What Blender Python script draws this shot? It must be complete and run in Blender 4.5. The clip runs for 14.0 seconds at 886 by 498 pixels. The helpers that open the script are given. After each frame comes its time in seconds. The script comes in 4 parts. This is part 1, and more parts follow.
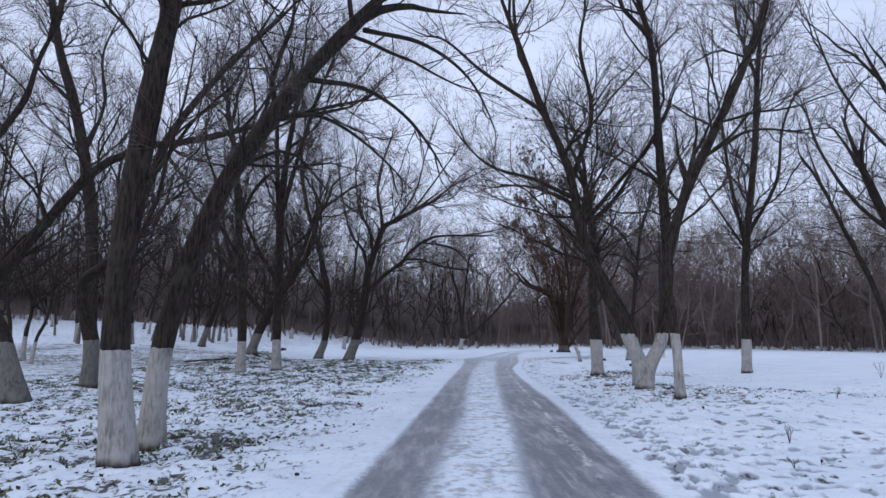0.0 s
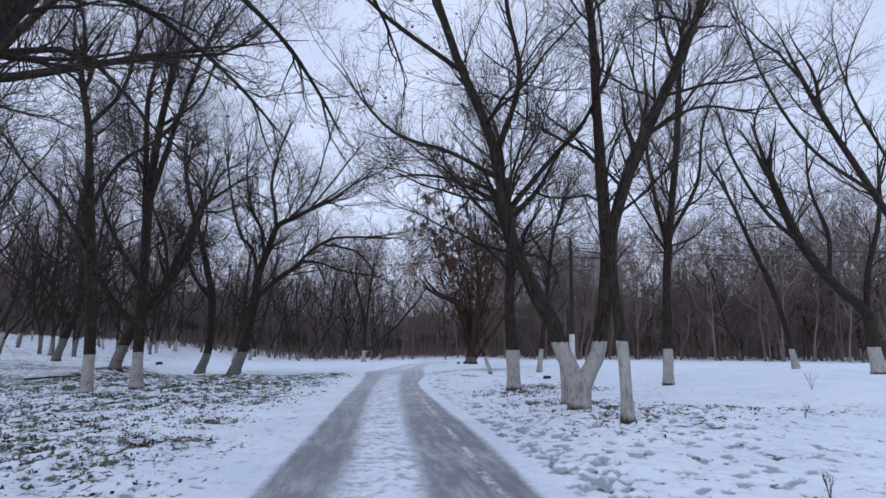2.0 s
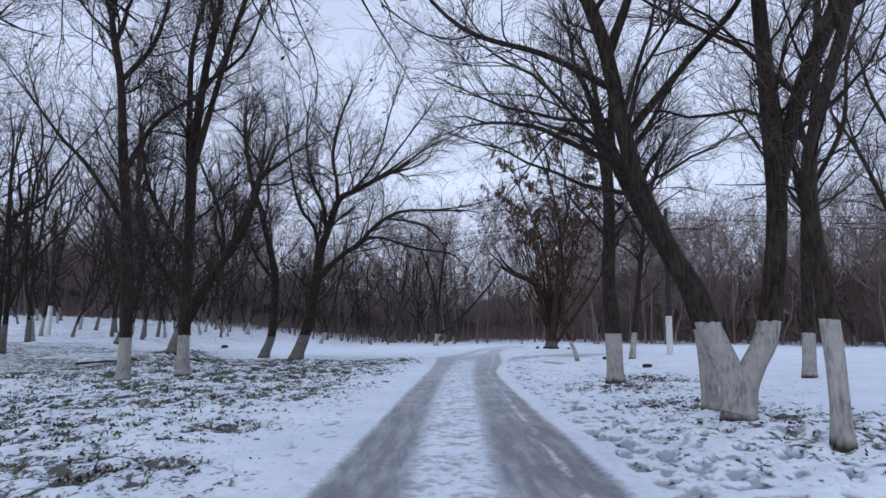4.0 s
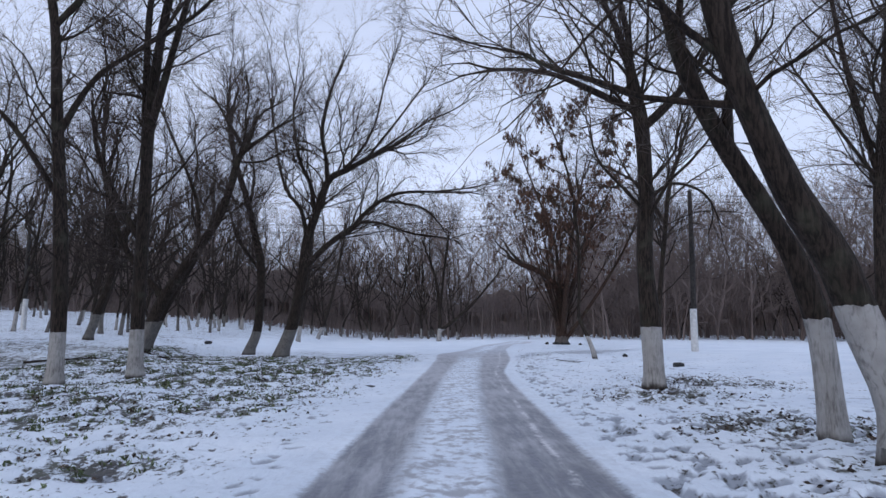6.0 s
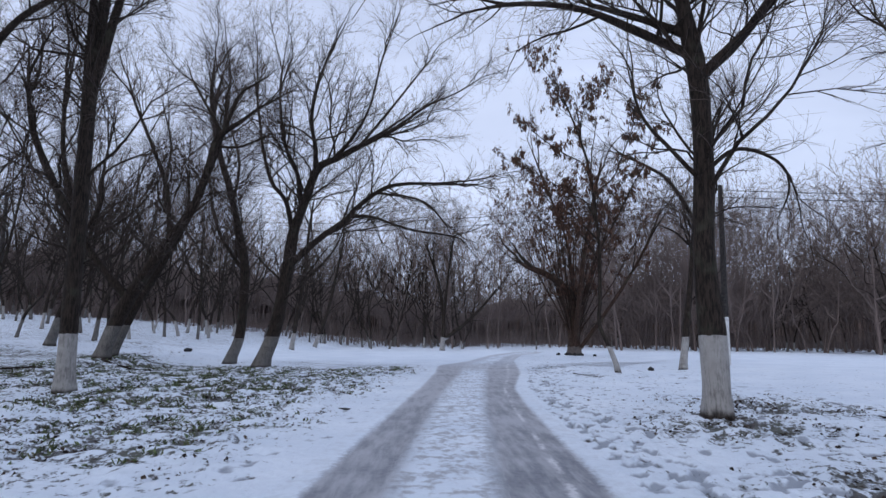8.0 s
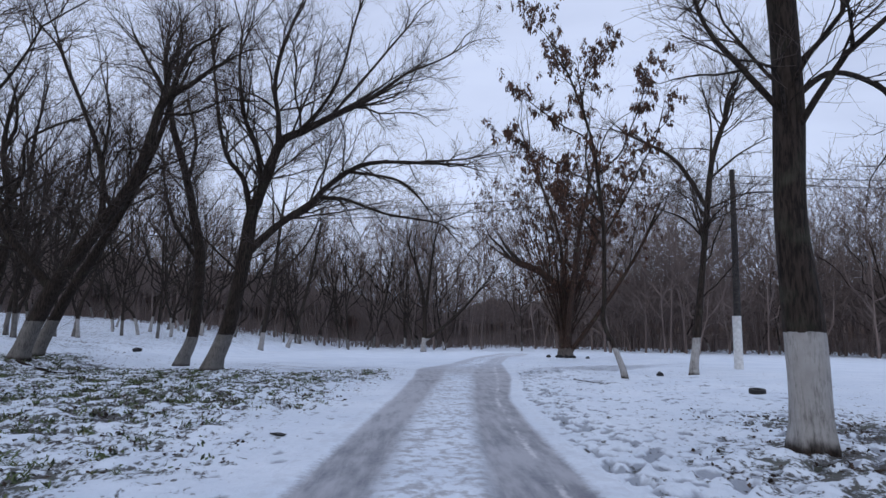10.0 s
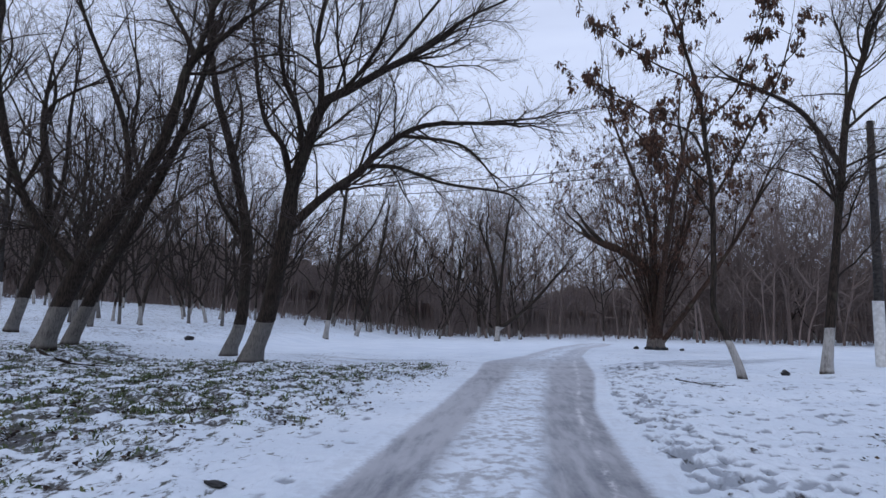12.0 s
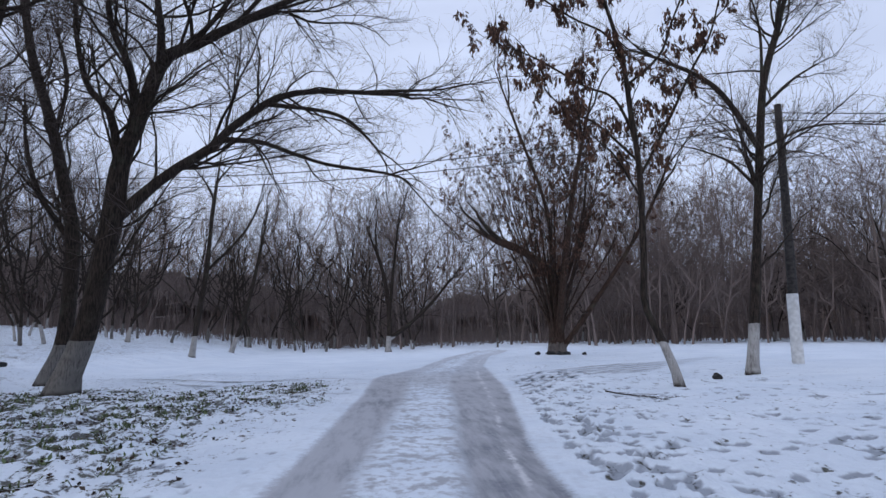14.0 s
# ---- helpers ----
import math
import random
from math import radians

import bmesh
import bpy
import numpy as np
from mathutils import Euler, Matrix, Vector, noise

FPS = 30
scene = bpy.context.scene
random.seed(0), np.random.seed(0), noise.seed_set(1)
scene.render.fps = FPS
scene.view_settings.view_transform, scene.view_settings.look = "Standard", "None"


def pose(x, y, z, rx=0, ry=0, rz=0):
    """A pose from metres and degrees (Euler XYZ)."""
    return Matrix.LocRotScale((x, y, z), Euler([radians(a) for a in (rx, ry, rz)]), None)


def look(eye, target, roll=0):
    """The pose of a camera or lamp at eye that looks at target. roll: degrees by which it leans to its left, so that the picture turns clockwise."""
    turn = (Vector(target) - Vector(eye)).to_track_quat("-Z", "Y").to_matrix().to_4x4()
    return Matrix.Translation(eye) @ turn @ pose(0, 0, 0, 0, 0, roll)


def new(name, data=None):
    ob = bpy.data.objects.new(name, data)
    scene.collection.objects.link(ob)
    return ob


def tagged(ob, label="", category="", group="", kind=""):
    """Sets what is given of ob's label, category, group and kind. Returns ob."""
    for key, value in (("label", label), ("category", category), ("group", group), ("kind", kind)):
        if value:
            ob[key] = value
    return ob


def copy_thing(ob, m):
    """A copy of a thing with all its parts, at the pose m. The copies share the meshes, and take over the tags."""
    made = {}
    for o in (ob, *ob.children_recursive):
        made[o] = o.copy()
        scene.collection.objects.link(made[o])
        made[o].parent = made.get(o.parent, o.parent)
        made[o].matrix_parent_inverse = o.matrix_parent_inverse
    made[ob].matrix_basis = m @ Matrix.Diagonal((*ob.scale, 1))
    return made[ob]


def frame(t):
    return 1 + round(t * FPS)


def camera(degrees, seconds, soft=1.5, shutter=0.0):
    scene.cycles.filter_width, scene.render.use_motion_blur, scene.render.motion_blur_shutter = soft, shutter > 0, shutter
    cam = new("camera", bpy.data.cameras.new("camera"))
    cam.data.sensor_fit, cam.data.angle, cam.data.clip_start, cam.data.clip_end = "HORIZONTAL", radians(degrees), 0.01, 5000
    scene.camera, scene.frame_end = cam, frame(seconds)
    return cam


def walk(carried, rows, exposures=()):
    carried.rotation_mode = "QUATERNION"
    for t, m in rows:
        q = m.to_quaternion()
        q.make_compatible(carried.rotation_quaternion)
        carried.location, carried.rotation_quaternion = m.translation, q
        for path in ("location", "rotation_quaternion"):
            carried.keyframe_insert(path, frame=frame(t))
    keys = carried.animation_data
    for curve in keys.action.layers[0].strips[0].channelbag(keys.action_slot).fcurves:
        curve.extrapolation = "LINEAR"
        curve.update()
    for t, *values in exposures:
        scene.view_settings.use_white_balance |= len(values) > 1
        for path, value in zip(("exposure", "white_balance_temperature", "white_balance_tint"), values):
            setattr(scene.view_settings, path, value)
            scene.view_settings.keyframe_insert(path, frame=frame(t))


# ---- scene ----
cam = camera(70.5, 14.0)
PATH = [
    (0, (0.241, -0.64, 1.557), (0.222, 1.34, 1.838), 0.5),
    (0.5, (0.34, 0.274, 1.574), (0.268, 2.254, 1.847), 0.3),
    (1, (0.416, 1.189, 1.547), (0.48, 3.164, 1.86), -0.5),
    (1.5, (0.486, 2.005, 1.56), (0.654, 3.973, 1.871), 0.2),
    (2, (0.502, 2.852, 1.526), (0.781, 4.807, 1.845), 0.2),
    (2.5, (0.637, 3.829, 1.521), (0.854, 5.796, 1.812), -0.1),
    (3, (0.695, 4.814, 1.516), (0.896, 6.781, 1.82), 0.9),
    (3.5, (0.828, 5.799, 1.518), (0.934, 7.776, 1.803), -0.5),
    (3.7, (0.772, 6.245, 1.518), (0.829, 8.225, 1.794), 0.4),
    (5.8, (1.019, 10.21, 1.463), (1.041, 12.194, 1.716), -0.2),
    (6, (1.048, 10.542, 1.474), (1.084, 12.526, 1.727), 0.3),
    (6.5, (1.086, 11.351, 1.447), (1.148, 13.33, 1.724), -0.7),
    (7, (1.229, 12.319, 1.48), (1.227, 14.3, 1.758), 0.0),
    (7.5, (1.302, 13.238, 1.418), (1.314, 15.218, 1.703), -0.6),
    (8, (1.305, 14.191, 1.43), (1.322, 16.171, 1.711), 0.8),
    (8.2, (1.292, 14.55, 1.444), (1.346, 16.527, 1.737), 1.3),
    (10.5, (1.565, 18.833, 1.359), (1.637, 20.812, 1.636), 1.1),
    (11, (1.714, 19.8, 1.395), (1.651, 21.782, 1.651), 1.1),
    (11.5, (1.787, 20.615, 1.399), (1.681, 22.596, 1.656), 1.6),
    (12, (1.89, 21.606, 1.392), (1.718, 23.584, 1.637), 1.3),
    (12.5, (1.982, 22.533, 1.372), (1.825, 24.507, 1.652), 1.3),
    (13, (2.001, 23.553, 1.358), (1.884, 25.526, 1.662), 0.4),
    (13.5, (1.925, 24.45, 1.34), (1.959, 26.427, 1.637), 0.9),
    (14, (1.896, 25.44, 1.36), (2.074, 27.413, 1.638), -0.8),
]
walk(cam, [(t, look(eye, target, roll)) for t, eye, target, roll in PATH],
     exposures=[(0, 0.04), (3.5, 0.02), (6, 0.0), (8, -0.04), (10.5, -0.10), (11.5, -0.09), (12.5, -0.04), (14, -0.06)])

# ---- sky, sun, exposure ----
SUN_ELEVATION, SUN_AZIMUTH = radians(14), radians(215)
world = bpy.data.worlds.new("overcast_sky")
scene.world = world
world.use_nodes = True
wn, wl = world.node_tree.nodes, world.node_tree.links
wn.clear()
w_out = wn.new("ShaderNodeOutputWorld")
w_bg = wn.new("ShaderNodeBackground")
w_sky = wn.new("ShaderNodeTexSky")
w_sky.sky_type, w_sky.sun_disc = "NISHITA", False
w_sky.sun_elevation, w_sky.sun_rotation = SUN_ELEVATION, SUN_AZIMUTH
w_gain = wn.new("ShaderNodeVectorMath")
w_gain.operation = "SCALE"
w_gain.inputs["Scale"].default_value = 0.10
w_co = wn.new("ShaderNodeTexCoord")
w_map = wn.new("ShaderNodeMapping")
w_map.inputs["Scale"].default_value = (1.0, 1.0, 3.2)
w_noise = wn.new("ShaderNodeTexNoise")
w_noise.inputs["Scale"].default_value = 2.3
w_noise.inputs["Detail"].default_value = 6
w_noise.inputs["Distortion"].default_value = 0.6
w_ramp = wn.new("ShaderNodeValToRGB")
w_ramp.color_ramp.elements[0].position, w_ramp.color_ramp.elements[0].color = 0.30, (0.62, 0.705, 0.955, 1)
w_ramp.color_ramp.elements[1].position, w_ramp.color_ramp.elements[1].color = 0.70, (0.83, 0.935, 1.23, 1)
w_mix = wn.new("ShaderNodeMix")
w_mix.data_type = "RGBA"
w_mix.inputs["Factor"].default_value = 0.88
wl.new(w_co.outputs["Generated"], w_map.inputs["Vector"])
wl.new(w_map.outputs["Vector"], w_noise.inputs["Vector"])
wl.new(w_noise.outputs["Fac"], w_ramp.inputs["Fac"])
wl.new(w_sky.outputs["Color"], w_gain.inputs[0])
wl.new(w_gain.outputs["Vector"], w_mix.inputs["A"])
wl.new(w_ramp.outputs["Color"], w_mix.inputs["B"])
wl.new(w_mix.outputs["Result"], w_bg.inputs["Color"])
w_bg.inputs["Strength"].default_value = 1.0
wl.new(w_bg.outputs["Background"], w_out.inputs["Surface"])

sun_data = bpy.data.lights.new("sun", "SUN")
sun_data.energy, sun_data.angle, sun_data.color = 0.5, radians(40), (1.0, 0.96, 0.92)
sun = new("sun", sun_data)
sun.matrix_world = look((0, 0, 60), (0 - 60 * math.sin(SUN_AZIMUTH), 0 - 60 * math.cos(SUN_AZIMUTH), 60 - 60 * math.tan(radians(35))))
scene.view_settings.exposure = 0.0


# ---- materials ----
class Nodes:
    """A small writer of node materials."""

    def __init__(self, name):
        self.mat = bpy.data.materials.new(name)
        self.mat.use_nodes = True
        self.t = self.mat.node_tree
        self.n, self.l = self.t.nodes, self.t.links
        self.bsdf = self.n["Principled BSDF"]
        self.co = self.n.new("ShaderNodeTexCoord")

    def put(self, value, socket):
        if isinstance(value, bpy.types.NodeSocket):
            self.l.new(value, socket)
        else:
            socket.default_value = value

    def scaled(self, scale, kind="Object"):
        m = self.n.new("ShaderNodeMapping")
        m.inputs["Scale"].default_value = scale
        self.l.new(self.co.outputs[kind], m.inputs["Vector"])
        return m.outputs["Vector"]

    def noise(self, scale, detail=4, vector=None, rough=0.55, distort=0.0):
        x = self.n.new("ShaderNodeTexNoise")
        x.inputs["Scale"].default_value, x.inputs["Detail"].default_value = scale, detail
        x.inputs["Roughness"].default_value, x.inputs["Distortion"].default_value = rough, distort
        self.l.new(vector if vector is not None else self.co.outputs["Object"], x.inputs["Vector"])
        return x.outputs["Fac"]

    def maths(self, op, a, b=0.0, c=0.0):
        x = self.n.new("ShaderNodeMath")
        x.operation = op
        for v, s in zip((a, b, c), x.inputs):
            self.put(v, s)
        return x.outputs[0]

    def step(self, value, lo, hi, a=0.0, b=1.0):
        x = self.n.new("ShaderNodeMapRange")
        x.interpolation_type = "SMOOTHSTEP"
        for v, key in ((value, "Value"), (lo, "From Min"), (hi, "From Max"), (a, "To Min"), (b, "To Max")):
            self.put(v, x.inputs[key])
        return x.outputs["Result"]

    def mix(self, fac, a, b):
        x = self.n.new("ShaderNodeMix")
        x.data_type = "RGBA"
        self.put(fac, x.inputs["Factor"])
        self.put(a if isinstance(a, bpy.types.NodeSocket) else (*a, 1), x.inputs["A"])
        self.put(b if isinstance(b, bpy.types.NodeSocket) else (*b, 1), x.inputs["B"])
        return x.outputs["Result"]

    def bump(self, height, strength, distance):
        x = self.n.new("ShaderNodeBump")
        x.inputs["Strength"].default_value, x.inputs["Distance"].default_value = strength, distance
        self.l.new(height, x.inputs["Height"])
        self.l.new(x.outputs["Normal"], self.bsdf.inputs["Normal"])

    def done(self, colour, rough=0.8, spec=0.3, metal=0.0):
        self.put(colour if isinstance(colour, bpy.types.NodeSocket) else (*colour, 1), self.bsdf.inputs["Base Color"])
        self.put(rough, self.bsdf.inputs["Roughness"])
        self.bsdf.inputs["Specular IOR Level"].default_value = spec
        self.bsdf.inputs["Metallic"].default_value = metal
        return self.mat


def bark_material(name, dark, light, wash, strength=1.0):
    """Furrowed bark; wash: height of the lime wash on the lower trunk, 0 for none."""
    k = Nodes(name)
    furrow = k.noise(26, 5, k.scaled((1, 1, 0.16)), 0.65, 0.4)
    patch = k.noise(2.2, 3)
    colour = k.mix(k.step(furrow, 0.36, 0.66), dark, light)
    colour = k.mix(k.step(patch, 0.52, 0.75, 0.0, 0.35), colour, (0.075, 0.08, 0.055))
    rough = 0.85
    if wash:
        sep = k.n.new("ShaderNodeSeparateXYZ")
        k.l.new(k.co.outputs["Object"], sep.inputs[0])
        info = k.n.new("ShaderNodeObjectInfo")
        edge = k.maths("MULTIPLY_ADD", k.noise(9, 3), 0.10, wash - 0.08)
        edge = k.maths("MULTIPLY_ADD", info.outputs["Random"], 0.10, edge)
        below = k.maths("LESS_THAN", sep.outputs["Z"], edge)
        worn = k.maths("ADD", furrow, k.maths("MULTIPLY", k.noise(3.1, 4), 0.55))
        cover = k.step(worn, 0.50, 0.86, 0.4, 1.0)
        foot = k.step(k.maths("ADD", sep.outputs["Z"], k.maths("MULTIPLY", k.noise(7, 3), 0.16)), 0.06, 0.24)
        cover = k.maths("MULTIPLY", k.maths("MULTIPLY", cover, foot), k.maths("MULTIPLY", below, strength))
        lime = k.mix(k.noise(5, 4), (0.25, 0.235, 0.22), (0.47, 0.46, 0.445))
        colour = k.mix(cover, colour, lime)
    k.bump(furrow, 0.7, 0.02)
    return k.done(colour, rough, 0.2)


BARK = bark_material("dark_furrowed_bark", (0.011, 0.008, 0.0065), (0.046, 0.034, 0.027), 1.45)
BARK_BROWN = bark_material("reddish_brown_bark", (0.018, 0.011, 0.008), (0.075, 0.045, 0.033), 0.6, 0.25)
BARK_FAINT = bark_material("bark_with_faded_wash", (0.011, 0.008, 0.0065), (0.046, 0.034, 0.027), 1.35, 0.4)
BARK_LOW = bark_material("bark_with_low_wash", (0.011, 0.008, 0.0065), (0.046, 0.034, 0.027), 1.02)
BARK_PLAIN = bark_material("dark_branch_bark", (0.011, 0.008, 0.0065), (0.046, 0.034, 0.027), 0)


def simple_material(name, a, b, scale, rough=0.8, spec=0.2, bump=0.0):
    k = Nodes(name)
    f = k.noise(scale, 5)
    if bump:
        k.bump(f, 0.6, bump)
    return k.done(k.mix(k.step(f, 0.3, 0.7), a, b), rough, spec)


TWIG = simple_material("grey_brown_twigs", (0.05, 0.038, 0.034), (0.10, 0.077, 0.068), 1.3)
# paler than TWIG: distance haze is put into the colour
HAZED_TWIG = simple_material("distant_twigs_with_haze", (0.12, 0.092, 0.083), (0.21, 0.165, 0.15), 0.25)
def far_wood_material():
    """Trunks and brush behind one another, seen as upright streaks; the brown is paled for distance haze."""
    k = Nodes("far_woods_with_haze")
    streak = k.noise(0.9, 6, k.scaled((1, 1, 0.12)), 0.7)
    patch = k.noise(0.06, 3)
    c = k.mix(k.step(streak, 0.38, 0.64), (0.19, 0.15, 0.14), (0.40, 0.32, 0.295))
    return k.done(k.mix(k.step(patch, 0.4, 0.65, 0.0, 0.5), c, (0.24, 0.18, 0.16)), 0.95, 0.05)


HAZED_WOOD = far_wood_material()
SLUSH = simple_material("grey_slush", (0.34, 0.35, 0.38), (0.70, 0.74, 0.80), 2.6, 0.6, 0.3, 0.01)
CONCRETE = simple_material("weathered_tarred_pole_wood", (0.02, 0.018, 0.018), (0.06, 0.054, 0.05), 9, 0.8, 0.2, 0.01)
LIME = simple_material("lime_wash", (0.5, 0.5, 0.49), (0.68, 0.68, 0.67), 6, 0.9, 0.1, 0.004)
WIRE = simple_material("dark_cable", (0.02, 0.02, 0.02), (0.03, 0.03, 0.03), 3, 0.6)
METAL = simple_material("rusty_steel_fitting", (0.05, 0.035, 0.03), (0.10, 0.07, 0.06), 12, 0.6)
PORCELAIN = simple_material("dirty_white_insulator", (0.35, 0.34, 0.33), (0.5, 0.5, 0.48), 8, 0.35, 0.5)
RUBBISH = simple_material("black_rubber", (0.012, 0.012, 0.013), (0.03, 0.03, 0.03), 10, 0.6, 0.3, 0.01)


def random_material(name, stops, rough=0.8):
    """Colour that differs from piece to piece of one mesh."""
    k = Nodes(name)
    geo = k.n.new("ShaderNodeNewGeometry")
    ramp = k.n.new("ShaderNodeValToRGB")
    ramp.color_ramp.interpolation = "LINEAR"
    els = ramp.color_ramp.elements
    while len(els) < len(stops):
        els.new(0.5)
    for i, c in enumerate(stops):
        els[i].position, els[i].color = i / (len(stops) - 1), (*c, 1)
    k.l.new(geo.outputs["Random Per Island"], ramp.inputs["Fac"])
    return k.done(ramp.outputs["Color"], rough, 0.2)


DRY_LEAF = random_material("dry_brown_leaves", [(0.03, 0.018, 0.014), (0.07, 0.038, 0.027), (0.14, 0.075, 0.05)])
FALLEN_LEAF = random_material("wet_fallen_leaves", [(0.018, 0.014, 0.013), (0.04, 0.028, 0.022), (0.10, 0.07, 0.05)])
WEED = random_material("half_frozen_weeds", [(0.045, 0.055, 0.032), (0.09, 0.115, 0.06), (0.19, 0.24, 0.12)])
GRASS = random_material("winter_grass", [(0.05, 0.07, 0.025), (0.09, 0.12, 0.045), (0.15, 0.14, 0.07)])
DRY_STALK = random_material("dry_stalks", [(0.06, 0.045, 0.035), (0.12, 0.095, 0.07)])


def snow_colour(k, fine):
    a = k.noise(0.5, 4)
    c = k.mix(k.step(a, 0.3, 0.7), (0.70, 0.775, 0.865), (0.80, 0.865, 0.94))
    return k.mix(k.step(fine, 0.35, 0.7, 0.0, 0.25), c, (0.565, 0.63, 0.72))


def ground_material():
    """Thin snow that grass, soil and leaves show through where the attribute bare is high."""
    k = Nodes("thin_snow_on_grass")
    att = k.n.new("ShaderNodeAttribute")
    att.attribute_name = "bare"
    bare = att.outputs["Fac"]
    stretched = k.scaled((1.0, 0.62, 1.0))
    fine = k.noise(12, 5, stretched, 0.62, 0.4)
    clump = k.noise(4.2, 5, stretched, 0.6, 0.5)
    speck = k.noise(34, 3, stretched)
    level = k.maths("MULTIPLY_ADD", bare, -0.205, 0.632)
    value = k.maths("ADD", k.maths("MULTIPLY", fine, 0.55), k.maths("MULTIPLY", clump, 0.45))
    value = k.maths("ADD", value, k.maths("MULTIPLY", k.maths("SUBTRACT", speck, 0.5), 0.16))
    hole = k.step(value, k.maths("SUBTRACT", level, 0.015), k.maths("ADD", level, 0.06), 0.0, 0.93)
    soil = k.mix(k.step(k.noise(1.1, 3), 0.42, 0.6), (0.028, 0.023, 0.02), (0.05, 0.056, 0.028))
    soil = k.mix(k.step(speck, 0.4, 0.7), soil, (0.085, 0.07, 0.055))
    # footprints: grey of packed wet snow, with the dents' shade painted in
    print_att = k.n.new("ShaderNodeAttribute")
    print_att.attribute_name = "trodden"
    packed_shaded = k.step(k.maths("ADD", print_att.outputs["Fac"], k.maths("MULTIPLY", k.maths("SUBTRACT", fine, 0.5), 0.5)), 0.25, 0.75, 0.0, 0.8)
    colour = k.mix(packed_shaded, snow_colour(k, fine), (0.24, 0.265, 0.315))
    colour = k.mix(hole, colour, soil)
    h = k.maths("SUBTRACT", k.maths("ADD", k.maths("MULTIPLY", fine, 0.5), k.noise(4, 4)), k.maths("MULTIPLY", hole, 0.5))
    k.bump(h, 0.8, 0.06)
    return k.done(colour, 0.65, 0.3)


def road_material():
    """Two bare icy wheel tracks with trodden snow between and beside them; u of the UV map runs across in metres."""
    k = Nodes("icy_wheel_tracks")
    uv = k.n.new("ShaderNodeUVMap")
    uv.uv_map = "across"
    sep = k.n.new("ShaderNodeSeparateXYZ")
    k.l.new(uv.outputs["UV"], sep.inputs[0])
    along = k.scaled((1.0, 0.16, 1.0))
    streak = k.noise(5.5, 5, along, 0.65)
    fine = k.noise(11, 6, None, 0.65, 0.3)
    wander = k.maths("MULTIPLY", k.maths("SUBTRACT", k.noise(0.9, 4, along), 0.5), 0.22)
    rag = k.maths("MULTIPLY", k.maths("SUBTRACT", fine, 0.5), 0.22)
    u = k.maths("ADD", sep.outputs["X"], k.maths("ADD", wander, rag))

    def track(lo, hi, soft):
        return k.maths("MULTIPLY", k.step(u, lo, lo + soft), k.step(u, hi - soft, hi, 1.0, 0.0))
    left = k.maths("MULTIPLY", k.step(u, -1.66, -1.50), k.step(u, -0.80, -0.38, 1.0, 0.0))
    right = k.maths("MULTIPLY", k.step(u, 0.20, 0.52), k.step(u, 1.52, 1.68, 1.0, 0.0))
    bare = k.maths("MULTIPLY", k.maths("MAXIMUM", left, right), k.step(sep.outputs["Y"], 44.0, 54.0, 1.0, 0.62))
    # dirty crossing where other tracks meet this one
    cross = k.maths("MULTIPLY", k.step(sep.outputs["Y"], 41.5, 45.0), k.step(sep.outputs["Y"], 48.5, 51.5, 0.62, 0.0))
    bare = k.maths("MAXIMUM", bare, k.maths("MULTIPLY", cross, track(-1.7, 1.75, 0.3)))
    scrape = k.step(k.noise(9.0, 6, k.scaled((1.0, 0.07, 1.0)), 0.7), 0.50, 0.66, 0.0, 0.55)
    drift = k.maths("ADD", k.maths("MULTIPLY", streak, 0.7), k.maths("MULTIPLY", k.noise(0.45, 4), 0.5))
    drift = k.maths("ADD", drift, k.step(sep.outputs["Y"], 14.0, 34.0, -0.02, 0.11))
    dust = k.maths("MAXIMUM", k.step(drift, 0.50, 0.80, 0.0, 0.75), k.maths("MULTIPLY", scrape, k.step(drift, 0.42, 0.62)))
    ice = k.mix(k.step(fine, 0.3, 0.7), (0.135, 0.145, 0.172), (0.225, 0.238, 0.278))
    ice = k.mix(k.step(streak, 0.35, 0.62), ice, (0.18, 0.186, 0.205))
    ice = k.mix(dust, ice, (0.52, 0.53, 0.57))
    rim = k.maths("MULTIPLY", k.step(u, 1.10, 1.17), k.step(u, 1.19, 1.26, 1.0, 0.0))
    rim = k.maths("MULTIPLY", rim, k.step(k.noise(2.2, 6, k.scaled((1, 0.45, 1)), 0.7), 0.44, 0.58, 0.0, 0.9))
    ice = k.mix(rim, ice, (0.68, 0.68, 0.70))
    trod = k.step(k.maths("ADD", k.maths("MULTIPLY", k.noise(6.5, 4, k.scaled((1.0, 0.8, 1.0)), 0.6), 0.65), k.maths("MULTIPLY", k.noise(1.6, 3), 0.45)), 0.50, 0.66)
    middle = track(-0.75, 0.45, 0.1)
    snow = k.mix(k.maths("MULTIPLY", trod, k.maths("MULTIPLY_ADD", middle, 0.60, 0.16)), snow_colour(k, fine), (0.30, 0.30, 0.32))
    colour = k.mix(bare, snow, ice)
    rough = k.mix(bare, (0.65, 0.65, 0.65), (0.42, 0.42, 0.42))
    h = k.maths("MULTIPLY_ADD", k.maths("SUBTRACT", 1.0, bare), k.maths("ADD", fine, 0.3), k.maths("MULTIPLY", streak, 0.15))
    k.bump(h, 0.5, 0.03)
    return k.done(colour, rough, 0.35)


SNOW_GROUND = ground_material()
ROAD = road_material()


# ---- plan ----
def smooth(v, lo, hi):
    f = np.clip((v - lo) / (hi - lo), 0, 1)
    return f * f * (3 - 2 * f)


def mound(x, y, cx, cy, rx, ry):
    return np.exp(-((x - cx) / rx) ** 2 - ((y - cy) / ry) ** 2)


